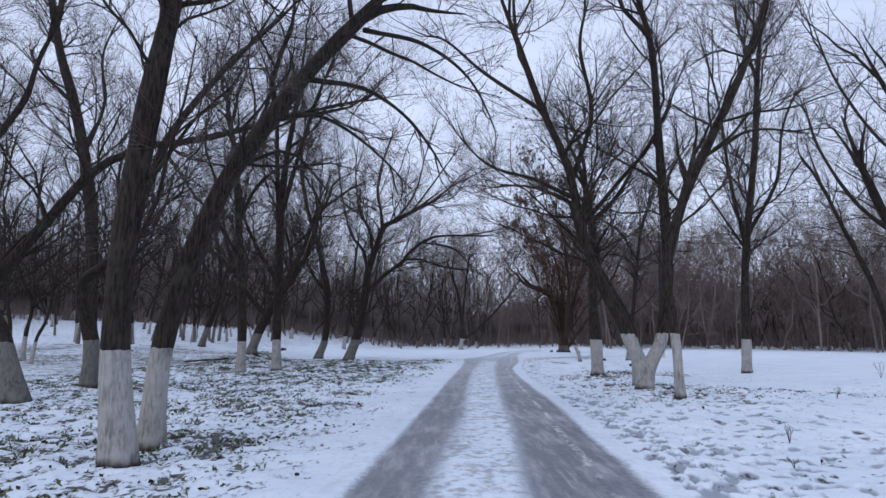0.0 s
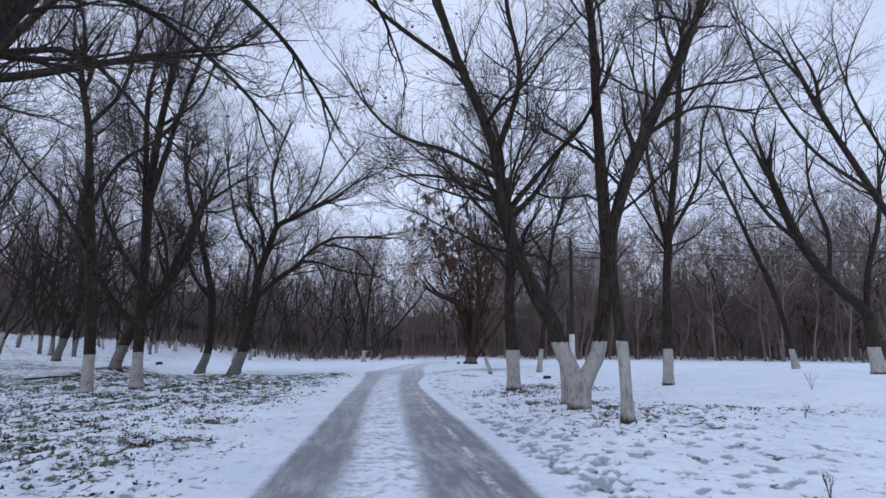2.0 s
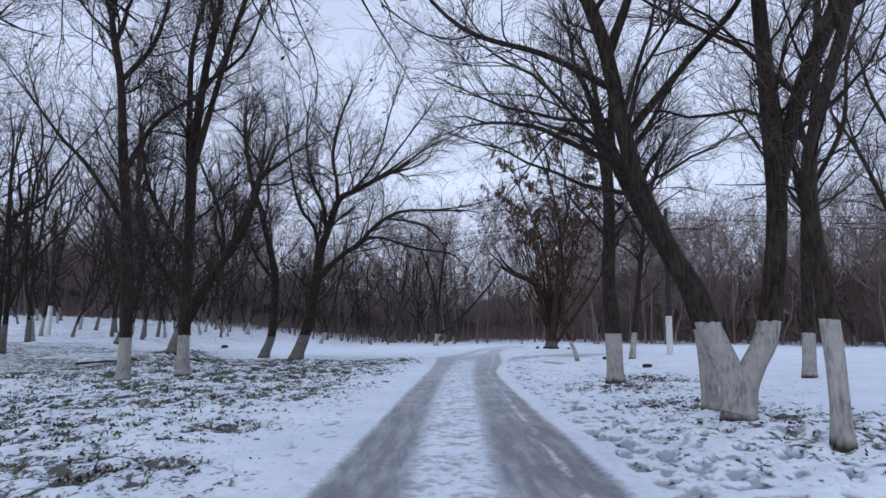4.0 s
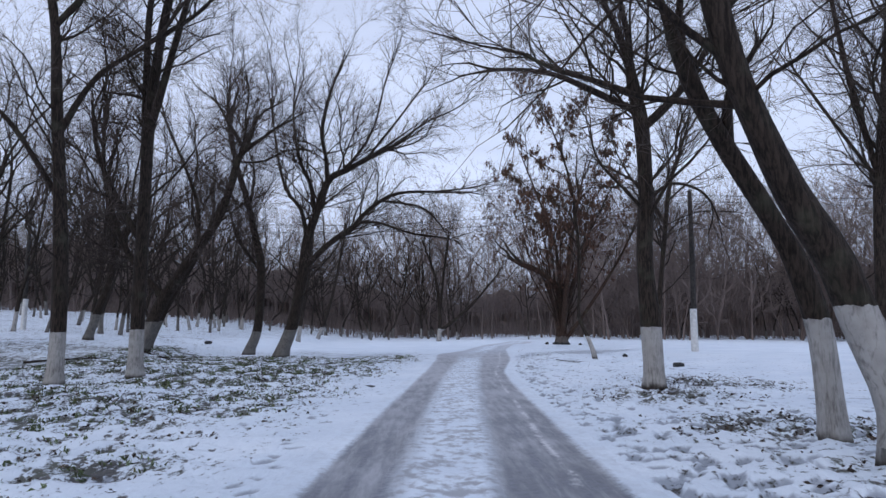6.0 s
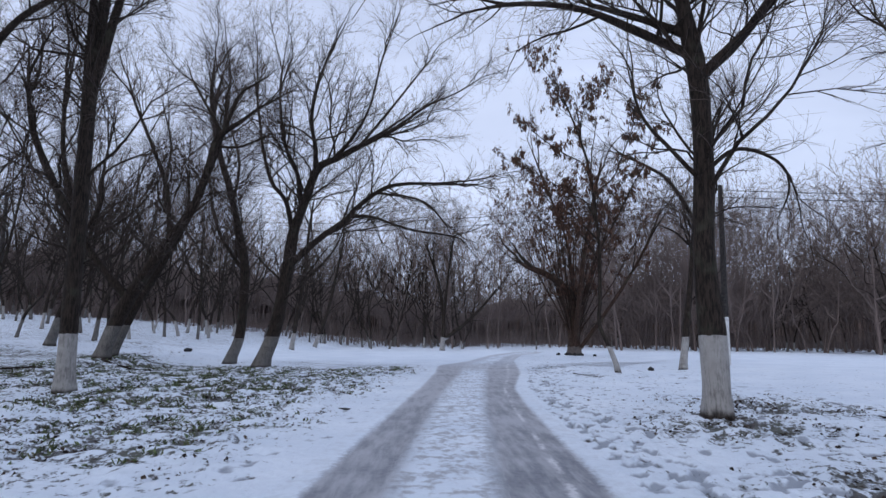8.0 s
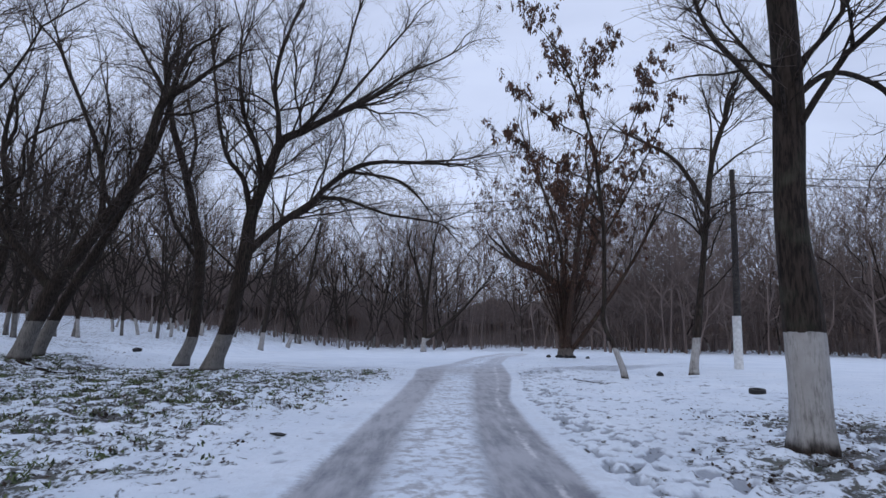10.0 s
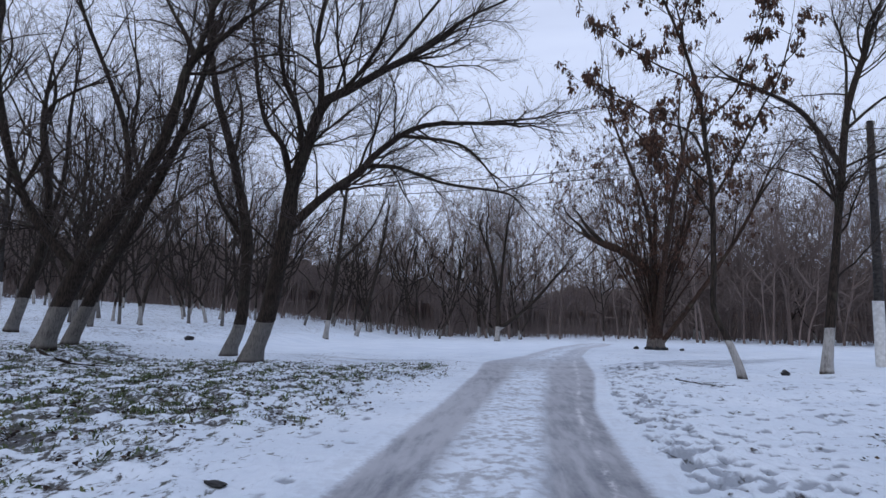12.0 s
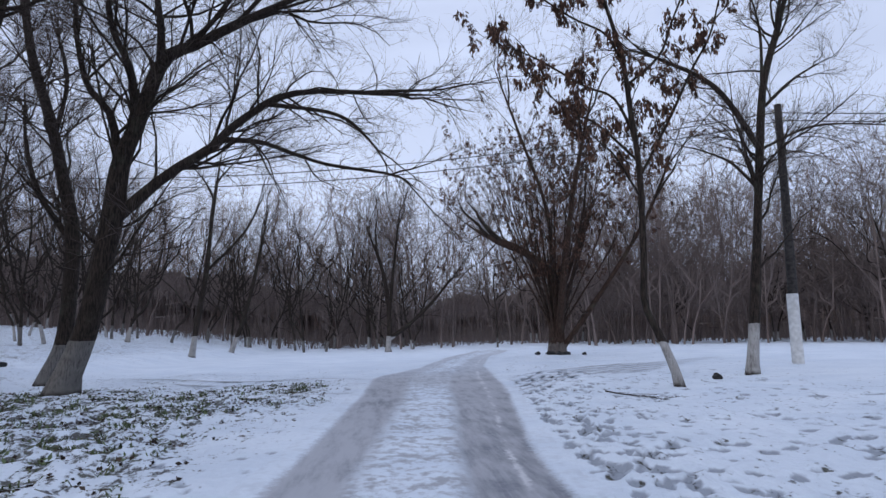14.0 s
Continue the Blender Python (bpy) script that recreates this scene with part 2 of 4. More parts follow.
# the track along its length: y, left edge, middle snow from and to, right edge
TRACK = np.array([
    (-8, -1.55, -0.55, 0.55, 2.0), (6, -0.73, 0.04, 1.06, 2.38), (12.5, -0.33, 0.55, 1.48, 2.70), (17, -0.05, 0.74, 1.72, 2.82),
    (22, 0.24, 0.97, 2.03, 3.02), (27.3, 0.55, 1.27, 2.33, 3.22), (33.4, 0.95, 1.69, 2.80, 3.66), (40.5, 1.34, 2.35, 3.42, 4.78),
    (46.5, 1.38, 2.75, 3.85, 5.40), (48.5, 1.75, 3.0, 4.2, 5.6), (52, 3.1, 3.75, 4.9, 5.9), (60, 5.0, 5.6, 6.7, 7.5), (70, 7.1, 7.7, 9.0, 9.8), (90, 11.9, 12.6, 14.0, 14.8)])
STATIONS = np.arange(-8, 90.01, 0.25)
KERNEL = np.hanning(15) / np.hanning(15).sum()
EDGES = [np.convolve(np.pad(np.interp(STATIONS, TRACK[:, 0], TRACK[:, j]), 7, "reflect", reflect_type="odd"), KERNEL, "valid") for j in (1, 2, 3, 4)]


def track_edge(j, y):
    """Edge j of the track, from the left: outer, inner, inner, outer."""
    return np.interp(y, STATIONS, EDGES[j])


def road_x(y):
    """Middle of the track: nearly straight, then it swings to the right."""
    return 0.5 * (track_edge(0, y) + track_edge(3, y))


LATTICE = np.random.default_rng(17).random((256, 256))


def field(x, y, size):
    """Smooth random lumps about size metres apart, 0 to 1."""
    fx, fy = np.asarray(x, float) / size + 400.3, np.asarray(y, float) / size + 400.7
    i, j = np.floor(fx).astype(int), np.floor(fy).astype(int)
    u, v = fx - i, fy - j
    u, v = u * u * (3 - 2 * u), v * v * (3 - 2 * v)
    a, b = LATTICE[i % 256, j % 256], LATTICE[(i + 1) % 256, j % 256]
    c, d = LATTICE[i % 256, (j + 1) % 256], LATTICE[(i + 1) % 256, (j + 1) % 256]
    return (a * (1 - u) + b * u) * (1 - v) + (c * (1 - u) + d * u) * v


def terrain(x, y):
    x, y = np.asarray(x, float), np.asarray(y, float)
    z = 2.7 * smooth(-x, 10, 52) * smooth(y, 40, 100)
    z = z + 0.20 * mound(x, y, 6.6, 15.5, 2.6, 4.5) + 0.10 * smooth(x, 3.4, 7) + 0.20 * smooth(x, 11, 18)
    z = z + 0.22 * mound(x, y, 10.5, 59, 8, 8) - 0.12 * mound(x, y, -8.8, 28.6, 3, 3.5)
    z = z + 0.42 * smooth(-x, 10.4, 13) * smooth(y, 34, 41) + 0.5 * smooth(-x, 14, 20) * smooth(y, 38, 47)
    away = smooth(np.abs(x - road_x(np.minimum(y, 90))), 1.8, 4.0)
    z = z + 3.0 * smooth(-x, 35, 120) * smooth(y, 70, 150)
    return z + away * (0.035 * np.sin(x * 0.9 + 1.3 * np.sin(y * 0.31)) + 0.03 * np.sin(y * 0.7 + x * 0.4)) + 0.06 * away * np.sin(x * 0.21) * np.sin(y * 0.17)


def ground_z(x, y):
    return float(terrain(x, y))


def bareness(x, y):
    """How much grass and leaf litter shows through the snow, 0 to 1."""
    off = x - road_x(np.minimum(y, 90))
    b = 0.72 * (0.5 * smooth(-off, 1.8, 2.6) + 0.5 * smooth(-off, 2.2, 4.2)) * (0.8 + 0.2 * smooth(y, 16, 26)) * (1 - 0.6 * smooth(y, 43, 47) - 0.4 * smooth(y, 50, 56))
    b = np.maximum(b, 0.95 * mound(x, y, -5.4, 30.5, 4.6, 6.5) * smooth(-off, 1.9, 4.0))
    b = np.maximum(b, 0.75 * mound(x, y, -1.0, 39.5, 3.2, 2.6) * smooth(-off, 1.7, 2.6))
    b = np.maximum(b, 0.8 * mound(x, y, -4.0, 9.4, 2.6, 2.0))
    b = np.maximum(b, 0.78 * mound(x, y, -3.4, 13.0, 2.0, 3.2) * smooth(-off, 1.6, 2.6))
    b = np.maximum(b, 0.9 * mound(x, y, 6.0, 15.6, 2.4, 3.2))
    b = np.maximum(b, 0.85 * mound(x, y, 6.4, 24.8, 2.0, 2.4))
    b = np.maximum(b, 0.62 * mound(x, y, 10.5, 16.8, 4.5, 2.3))
    b = np.maximum(b, 0.2 * smooth(off, 1.8, 2.5) * (1 - smooth(x, 12, 20)))
    b = np.maximum(b, 0.9 * mound(x, y, 8.8, 28.0, 2.8, 3.0))
    b = np.maximum(b, 0.85 * mound(x, y, 6.4, 19.6, 2.0, 2.6))
    b = np.maximum(b, 0.5 * smooth(-x, 8, 18) * smooth(y, 40, 52))
    b = b * (0.48 + 0.98 * (0.6 * field(x, y, 1.7) + 0.4 * field(y, x, 0.6)))
    return np.clip(b, 0, 1)


# ---- mesh helpers ----
def mesh_of(name, verts, faces, material, smooth_faces=True):
    me = bpy.data.meshes.new(name)
    me.from_pydata(np.asarray(verts).tolist(), [], faces.tolist() if isinstance(faces, np.ndarray) else faces)
    me.materials.append(material)
    if smooth_faces:
        me.polygons.foreach_set("use_smooth", np.ones(len(me.polygons), bool))
    me.update()
    return me


def part(name, data, parent, label=""):
    ob = new(name, data)
    ob.parent = parent
    return tagged(ob, label)


def part_bm(name, bm, material, parent, label=""):
    me = bpy.data.meshes.new(name)
    bm.to_mesh(me)
    bm.free()
    me.materials.append(material)
    return part(name, me, parent, label)


def unit(v):
    return v / np.maximum(np.linalg.norm(v, axis=-1, keepdims=True), 1e-9)


def tubes(P, R, sides):
    """Tapered tubes along N polylines of k points each: P (N, k, 3), R (N, k)."""
    n, k = P.shape[:2]
    t = np.empty_like(P)
    t[:, 1:-1] = P[:, 2:] - P[:, :-2]
    t[:, 0], t[:, -1] = P[:, 1] - P[:, 0], P[:, -1] - P[:, -2]
    t = unit(t)
    ref = np.where(np.abs(t[:, :1, 2:3]) > 0.9, np.array([1.0, 0, 0]), np.array([0, 0, 1.0]))
    a = unit(np.cross(t, np.broadcast_to(ref, t.shape)))
    b = np.cross(t, a)
    ang = np.arange(sides) * 2 * np.pi / sides
    ring = a[:, :, None] * np.cos(ang)[:, None] + b[:, :, None] * np.sin(ang)[:, None]
    v = P[:, :, None] + ring * R[:, :, None, None]
    idx = np.arange(n * k * sides).reshape(n, k, sides)
    nxt = np.roll(idx, -1, axis=2)
    f = np.stack([idx[:, :-1], nxt[:, :-1], nxt[:, 1:], idx[:, 1:]], -1).reshape(-1, 4)
    return v.reshape(-1, 3), f


def gather(sets):
    """One vertex and face list out of several."""
    vs, fs, base = [], [], 0
    for v, f in sets:
        vs.append(v)
        fs.extend((f + base).tolist())
        base += len(v)
    return np.concatenate(vs), fs


def spline(points, n):
    """n points along a smooth curve through the given ones."""
    p = np.asarray(points, float)
    p = np.vstack([2 * p[0] - p[1], p, 2 * p[-1] - p[-2]])
    out = []
    for s in np.linspace(0, len(p) - 3 - 1e-6, n):
        i, f = int(s), s - int(s)
        a, b, c, d = p[i:i + 4]
        out.append(0.5 * (2 * b + (c - a) * f + (2 * a - 5 * b + 4 * c - d) * f * f + (3 * b - a - 3 * c + d) * f ** 3))
    return np.array(out)


def sprout(P, R, idx, u, length, ratio, angle, k, up, wiggle, rng, r_min, taper=0.3):
    """Children of the branches idx, leaving them at u (0 to 1)."""
    kp = P.shape[1]
    f = np.clip(u, 0, 0.9999) * (kp - 1)
    i = f.astype(int)
    w = (f - i)[:, None]
    start = P[idx, i] * (1 - w) + P[idx, i + 1] * w
    tang = unit(P[idx, i + 1] - P[idx, i])
    rad = R[idx, i] * (1 - w[:, 0]) + R[idx, i + 1] * w[:, 0]
    n = len(idx)
    side = unit(np.cross(tang, rng.normal(size=(n, 3))))
    d = tang * np.cos(angle)[:, None] + side * np.sin(angle)[:, None]
    d[:, 2] += 0.15
    d = unit(d)
    Q = np.empty((n, k, 3))
    Q[:, 0] = start
    for s in range(1, k):
        d = d + rng.normal(size=(n, 3)) * wiggle
        d[:, 2] += up
        d = unit(d)
        Q[:, s] = Q[:, s - 1] + d * (length / (k - 1))[:, None]
    r0 = np.maximum(np.minimum(rad * ratio, 0.004 + 0.0105 * length if ratio < 0.7 else 9.0), r_min)
    S = r0[:, None] * np.linspace(1, taper, k)[None, :]
    return Q, np.maximum(S, r_min * 0.6)


def lengths(P):
    return np.linalg.norm(np.diff(P, axis=1), axis=2).sum(1)


def grow(limbs, rng, detail=1.0, spread=1.0, droop=0.0, low=2.2, fine=1.0):
    """limbs: arrays (points, radii). Returns boughs, branches and twigs as lists of (P, R)."""
    k0 = 14
    P = np.stack([p for p, r in limbs])
    R = np.stack([r for p, r in limbs])
    L = lengths(P)
    # tips carry on where the limb ends
    n_tip = 3
    idx = np.repeat(np.arange(len(P)), n_tip)
    tipP, tipR = sprout(P, R, idx, np.tile([0.8, 0.9, 0.985], len(P)) + rng.uniform(-0.02, 0.01, len(idx)), np.clip(0.42 * L[idx], 2.0, 5.0) * rng.uniform(0.7, 1.15, len(idx)) * spread,
                        0.88, rng.uniform(0.06, 0.42, len(idx)), 8, 0.025 - droop, 0.14, rng, 0.010, 0.12)
    # boughs along the limbs, above the clear trunk
    idx, u = [], []
    for j in range(len(P)):
        m = max(2, int(L[j] * 2.4 * detail))
        uu = 0.12 + 0.86 * rng.random(m) ** 0.75
        zz = P[j, np.minimum((uu * (k0 - 1)).astype(int), k0 - 1), 2]
        uu = uu[zz > low]
        idx += [j] * len(uu)
        u += uu.tolist()
    idx, u = np.array(idx, int), np.array(u)
    size = np.clip(R[idx, np.minimum((u * (k0 - 1)).astype(int), k0 - 1)] * 30, 1.1, 3.8)
    bP, bR = sprout(P, R, idx, u, size * rng.uniform(0.5, 1.2, len(idx)) * spread, 0.5, rng.uniform(0.5, 1.2, len(idx)), 8, 0.035 - droop, 0.19, rng, 0.008, 0.2)
    P1, R1 = np.concatenate([tipP, bP]), np.concatenate([tipR, bR])
    L1 = lengths(P1)
    # branches
    m = np.maximum(3, (L1 * 3.5 * detail).astype(int))
    idx = np.repeat(np.arange(len(P1)), m)
    u = 0.15 + 0.85 * rng.random(len(idx)) ** 0.75
    P2, R2 = sprout(P1, R1, idx, u, L1[idx] * (0.6 - 0.28 * u) * rng.uniform(0.5, 1.25, len(idx)), 0.6, rng.uniform(0.4, 1.05, len(idx)), 4, 0.02 - droop * 1.4, 0.24, rng, 0.005, 0.35)
    # twigs
    L2 = lengths(P2)
    m = np.maximum(2, (L2 * 6.0 * detail * fine).astype(int))
    idx = np.repeat(np.arange(len(P2)), m)
    u = rng.uniform(0.2, 1.0, len(idx))
    P3, R3 = sprout(P2, R2, idx, u, np.clip(L2[idx] * 0.62, 0.25, 1.0) * rng.uniform(0.5, 1.25, len(idx)), 0.6, rng.uniform(0.3, 0.95, len(idx)), 3, 0.015 - droop * 2, 0.26, rng, 0.0036, 0.5)
    m = rng.integers(1, 3, len(P3)) if fine >= 1 else (rng.random(len(P3)) < fine - 0.5).astype(int)
    idx = np.repeat(np.arange(len(P3)), m)
    u = rng.uniform(0.25, 1.0, len(idx))
    P4, R4 = sprout(P3, R3, idx, u, rng.uniform(0.15, 0.5, len(idx)), 0.7, rng.uniform(0.3, 0.9, len(idx)), 2, 0.0, 0.1, rng, 0.0027, 0.6)
    return (P1, R1), (P2, R2), (P3, R3), (P4, R4)


def trunk_mesh(name, p, r, sides, rng, flare, material):
    """A limb as a knobbly tube; flare: root swelling at its foot."""
    n = 30 if flare else 18
    P = spline(p, n)
    s = np.linspace(0, 1, n)
    R = (r[0] + (r[1] - r[0]) * s) * (1 - 0.75 * np.clip((s - 0.78) / 0.22, 0, 1) ** 1.5)
    if flare:
        h = np.maximum(P[:, 2] - P[0, 2], 0)
        R = R * (1 + 0.3 * np.exp(-h / 0.2))
        P[0, 2] -= 0.25
    v, f = tubes(P[None], R[None], sides)
    ax = np.repeat(P, sides, axis=0)
    out = v - ax
    ang = np.tile(np.arange(sides) * 2 * np.pi / sides, n)
    row = np.repeat(s, sides)
    ph = rng.uniform(0, 6, 4)
    bulge = 1 + 0.06 * np.sin(3 * ang + ph[0] + 7 * row) + 0.05 * np.sin(2 * ang + ph[1] - 11 * row) + 0.04 * np.sin(23 * row + ph[2])
    if flare:
        hh = np.repeat(np.maximum(P[:, 2], 0), sides)
        bulge = bulge + 0.22 * np.exp(-hh / 0.2) * np.sin(5 * ang + ph[3])
    v = ax + out * bulge[:, None]
    return mesh_of(name, v, f, material), P, R


def leaf_cards(points, size, rng, hang, narrow=1.0):
    """Small bent leaves, two quads each, at the points."""
    n = len(points)
    d = rng.normal(size=(n, 3))
    d[:, 2] -= hang
    d = unit(d)
    s = unit(np.cross(d, rng.normal(size=(n, 3))))
    nn = np.cross(d, s)
    L = (size * rng.uniform(0.6, 1.3, n))[:, None]
    W = L * rng.uniform(0.28, 0.45, n)[:, None] * narrow
    a = points
    v = np.stack([a, a + d * L * 0.5 + s * W + nn * L * 0.12, a + d * L, a + d * L * 0.5 - s * W + nn * L * 0.12, a + d * L * 0.5 - nn * L * 0.05], 1)
    base = np.arange(n)[:, None] * 5
    f = np.concatenate([base + np.array([0, 1, 4]), base + np.array([1, 2, 4]), base + np.array([2, 3, 4]), base + np.array([3, 0, 4])])
    return v.reshape(-1, 3), f


def tree(base, limbs, seed, label, detail=1.0, spread=1.0, droop=0.0, low=2.2, leaves=None, depth=0.35, fine=1.0, group="bare park trees", boughs=True, bark=BARK):
    """A bare tree. limbs: (foot radius, tip radius, way), a way being (offset, height) or (offset, depth, height) steps from the base;
    the first limb is the trunk. leaves: (clusters, leaves in each, lowest, highest, size, hang, narrowness)."""
    rng = np.random.default_rng(seed)
    root = new("tree")
    tagged(root, label, "tree", group)
    root.location = base
    made = []
    grown = np.zeros((0, 3))
    for j, (r0, r1, way) in enumerate(limbs):
        w = np.array([(q[0], 0.0, q[1]) if len(q) == 2 else q for q in way], float)
        if j == 0:
            w[:, 1] += np.linspace(0, 1, len(w)) ** 1.5 * rng.uniform(-depth, depth) * 0.6
        else:
            near = grown[np.argmin(np.abs(grown[:, 2] - w[0, 2]) + np.abs(grown[:, 0] - w[0, 0]))]
            if len(way[0]) == 2:
                swing = rng.uniform(0.35, 1.0) * rng.choice([-1, 1]) * depth * np.linalg.norm(w[-1] - w[0]) * 0.8
                w[:, 1] += near[1] + np.linspace(0, 1, len(w)) ** 1.2 * swing
                if np.linalg.norm(w[0] - near) < 0.5:
                    w[0] = near
        grown = np.concatenate([grown, spline(w, 40)])
        me, P, R = trunk_mesh("trunk" if j == 0 else "limb", w, (r0, r1), (14 if j == 0 else 10) if boughs else (8 if j == 0 else 6), rng, w[0, 2] < 0.4, bark)
        part("trunk" if j == 0 else "limb", me, root, "dark trunk with lime-washed foot" if j == 0 else "")
        s = np.linspace(0, len(P) - 1, 14).astype(int)
        made.append((P[s], R[s]))
    A, B, C, D = grow(made, rng, detail, spread, droop, low, fine)
    if boughs:
        for j in range(len(A[0])):
            v, f = tubes(A[0][j:j + 1], A[1][j:j + 1], 6)
            part("bough", mesh_of("bough", v, f, BARK_PLAIN), root)
        v, f = tubes(*B, 3)
    else:
        v, f = gather([tubes(A[0][:, ::2], A[1][:, ::2], 4), tubes(*B, 3)])
    tagged(part("branchwork", mesh_of("branchwork", v, f, BARK_PLAIN), root), kind="stuff")
    v, f = gather([tubes(*C, 3), tubes(*D, 3)] if boughs else [tubes(C[0][:, ::2], C[1][:, ::2], 3), tubes(*D, 3)])
    tagged(part("crown", mesh_of("crown", v, f, TWIG), root, "fine bare grey-brown twigs"), kind="stuff")
    if leaves:
        count, each, zlo, zhi, size, hang, narrow = leaves
        ends = np.concatenate([C[0][:, -1], B[0][:, -1]])
        ends = ends[(ends[:, 2] > zlo) & (ends[:, 2] < zhi)]
        ends = ends[np.unique(np.floor(ends / 0.22).astype(int), axis=0, return_index=True)[1]]
        pick = ends[rng.choice(len(ends), min(count, len(ends)), replace=False)]
        pts = np.repeat(pick, each, axis=0) + rng.normal(size=(len(pick) * each, 3)) * np.array([0.045, 0.045, 0.075])
        part("dry_leaves", mesh_of("dry_leaves", *leaf_cards(pts, size, rng, hang, narrow), DRY_LEAF, False), root, "hanging clusters of dry brown leaves")["kind"] = "stuff"
    return root


def scaled_limbs(k, limbs):
    return [(r0 * k, r1 * k, [tuple(c * k for c in q) for q in way]) for r0, r1, way in limbs]


def stem_fan(count, seed, height, reach):
    """Stems of a many-stemmed tree, fanning out from one stool."""
    rng = np.random.default_rng(seed)
    out = []
    for j in range(count):
        a = 2 * math.pi * (j + rng.uniform(-0.3, 0.3)) / count
        lean = rng.uniform(0.25, 1.0) * reach
        x, y, h = math.cos(a), math.sin(a) * 0.8, height * rng.uniform(0.7, 1.0) * (1 - 0.25 * lean / reach)
        out.append((rng.uniform(0.055, 0.11), 0.018, [(x * 0.5, y * 0.5, -0.1), (x * 0.36, y * 0.36, 1.4), (x * (0.3 + lean * 0.2), y * (0.3 + lean * 0.2), h * 0.34), (x * (0.5 + lean * 0.6), y * (0.5 + lean * 0.6), h * 0.68), (x * (0.5 + lean * 0.95), y * (0.5 + lean * 0.95), h)]))
    return out


# ---- ground and road ----
def axis(parts):
    out = [parts[0][0]]
    for a, b, step in parts:
        out.extend(np.linspace(a, b, max(1, int(round((b - a) / step))) + 1)[1:].tolist())
    return np.array(out)


def build_ground():
    gx = axis([(-420, -120, 30), (-120, -40, 8), (-40, -14, 1.3), (-14, -5.5, 0.15), (-5.5, 1.5, 0.09), (1.5, 7.6, 0.06), (7.6, 10, 0.11), (10, 16, 0.25), (16, 45, 1.5), (45, 125, 8), (125, 420, 30)])
    gy = axis([(-120, -8, 14), (-8, 2, 0.6), (2, 40, 0.085), (40, 55, 0.25), (55, 110, 1.8), (110, 200, 9), (200, 600, 40)])
    X, Y = np.meshgrid(gx, gy)
    Z = terrain(X, Y)
    to_left, to_right = X - track_edge(0, np.minimum(Y, 90)), X - track_edge(3, np.minimum(Y, 90))
    Z = Z - 0.05 * smooth(to_left, -0.30, -0.18) * (1 - smooth(to_right, 0.18, 0.30)) * (1 - smooth(Y, 76, 84))
    bare = bareness(X, Y)
    rng = np.random.default_rng(5)
    # lumps where grass holds the snow up
    lump = np.zeros_like(Z)
    for fx, fy, ph in ((5.1, 1.7, 0.3), (3.3, 4.6, 1.9), (7.7, -3.9, 4.0), (-2.3, 6.9, 2.2)):
        lump += np.sin(X * fx + 1.7 * np.sin(Y * 0.9 + ph) + Y * fy + ph)
    verge = smooth(np.maximum(-to_left, to_right), 0.3, 0.9)
    Z = Z + lump * 0.007 * (0.3 + bare) * verge
    # tussocks: caps of snow with hollows of grass between them
    tuft = 0.6 * field(X, Y * 0.8, 0.26) + 0.4 * field(Y, X, 0.13)
    near = smooth(X, -14, -12) * (1 - smooth(X, 12, 14)) * (1 - smooth(Y, 44, 50))
    Z = Z + near * verge * (0.02 + 0.27 * bare) * (tuft - 0.5)
    bare = np.clip(bare * (1.0 + near * (0.62 - 1.24 * tuft)), 0, 1)
    # where prints take the grey of packed snow and painted dent shade
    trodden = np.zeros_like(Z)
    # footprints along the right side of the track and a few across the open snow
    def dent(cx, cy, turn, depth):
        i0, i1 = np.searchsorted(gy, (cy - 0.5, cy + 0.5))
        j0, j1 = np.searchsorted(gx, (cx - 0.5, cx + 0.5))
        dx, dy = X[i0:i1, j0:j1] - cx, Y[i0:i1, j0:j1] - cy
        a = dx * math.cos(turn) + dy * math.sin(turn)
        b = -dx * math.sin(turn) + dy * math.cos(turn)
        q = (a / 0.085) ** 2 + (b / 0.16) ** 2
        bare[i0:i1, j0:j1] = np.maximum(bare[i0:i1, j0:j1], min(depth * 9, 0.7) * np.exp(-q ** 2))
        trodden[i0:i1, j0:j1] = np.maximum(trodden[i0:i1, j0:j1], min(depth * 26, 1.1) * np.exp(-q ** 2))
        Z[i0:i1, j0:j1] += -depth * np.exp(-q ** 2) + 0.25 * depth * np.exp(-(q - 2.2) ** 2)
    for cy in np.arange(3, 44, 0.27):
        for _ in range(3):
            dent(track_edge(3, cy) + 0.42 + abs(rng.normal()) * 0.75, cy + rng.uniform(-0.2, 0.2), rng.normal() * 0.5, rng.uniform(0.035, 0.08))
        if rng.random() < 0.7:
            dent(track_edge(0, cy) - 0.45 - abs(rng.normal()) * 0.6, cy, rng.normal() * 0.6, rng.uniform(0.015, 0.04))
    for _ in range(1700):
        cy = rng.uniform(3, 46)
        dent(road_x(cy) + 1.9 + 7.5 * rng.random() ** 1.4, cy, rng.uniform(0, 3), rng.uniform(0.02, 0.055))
    nx, ny = len(gx), len(gy)
    idx = np.arange(nx * ny).reshape(ny, nx)
    f = np.stack([idx[:-1, :-1], idx[:-1, 1:], idx[1:, 1:], idx[1:, :-1]], -1).reshape(-1, 4)
    me = mesh_of("ground", np.stack([X, Y, Z], -1).reshape(-1, 3), f, SNOW_GROUND)
    att = me.attributes.new("bare", "FLOAT", "POINT")
    att.data.foreach_set("value", bare.reshape(-1).astype(np.float32))
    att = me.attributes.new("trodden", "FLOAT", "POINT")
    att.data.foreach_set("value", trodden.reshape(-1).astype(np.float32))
    tagged(new("ground", me), "park ground under thin patchy snow with grass and leaves", "snowy ground", kind="structure")


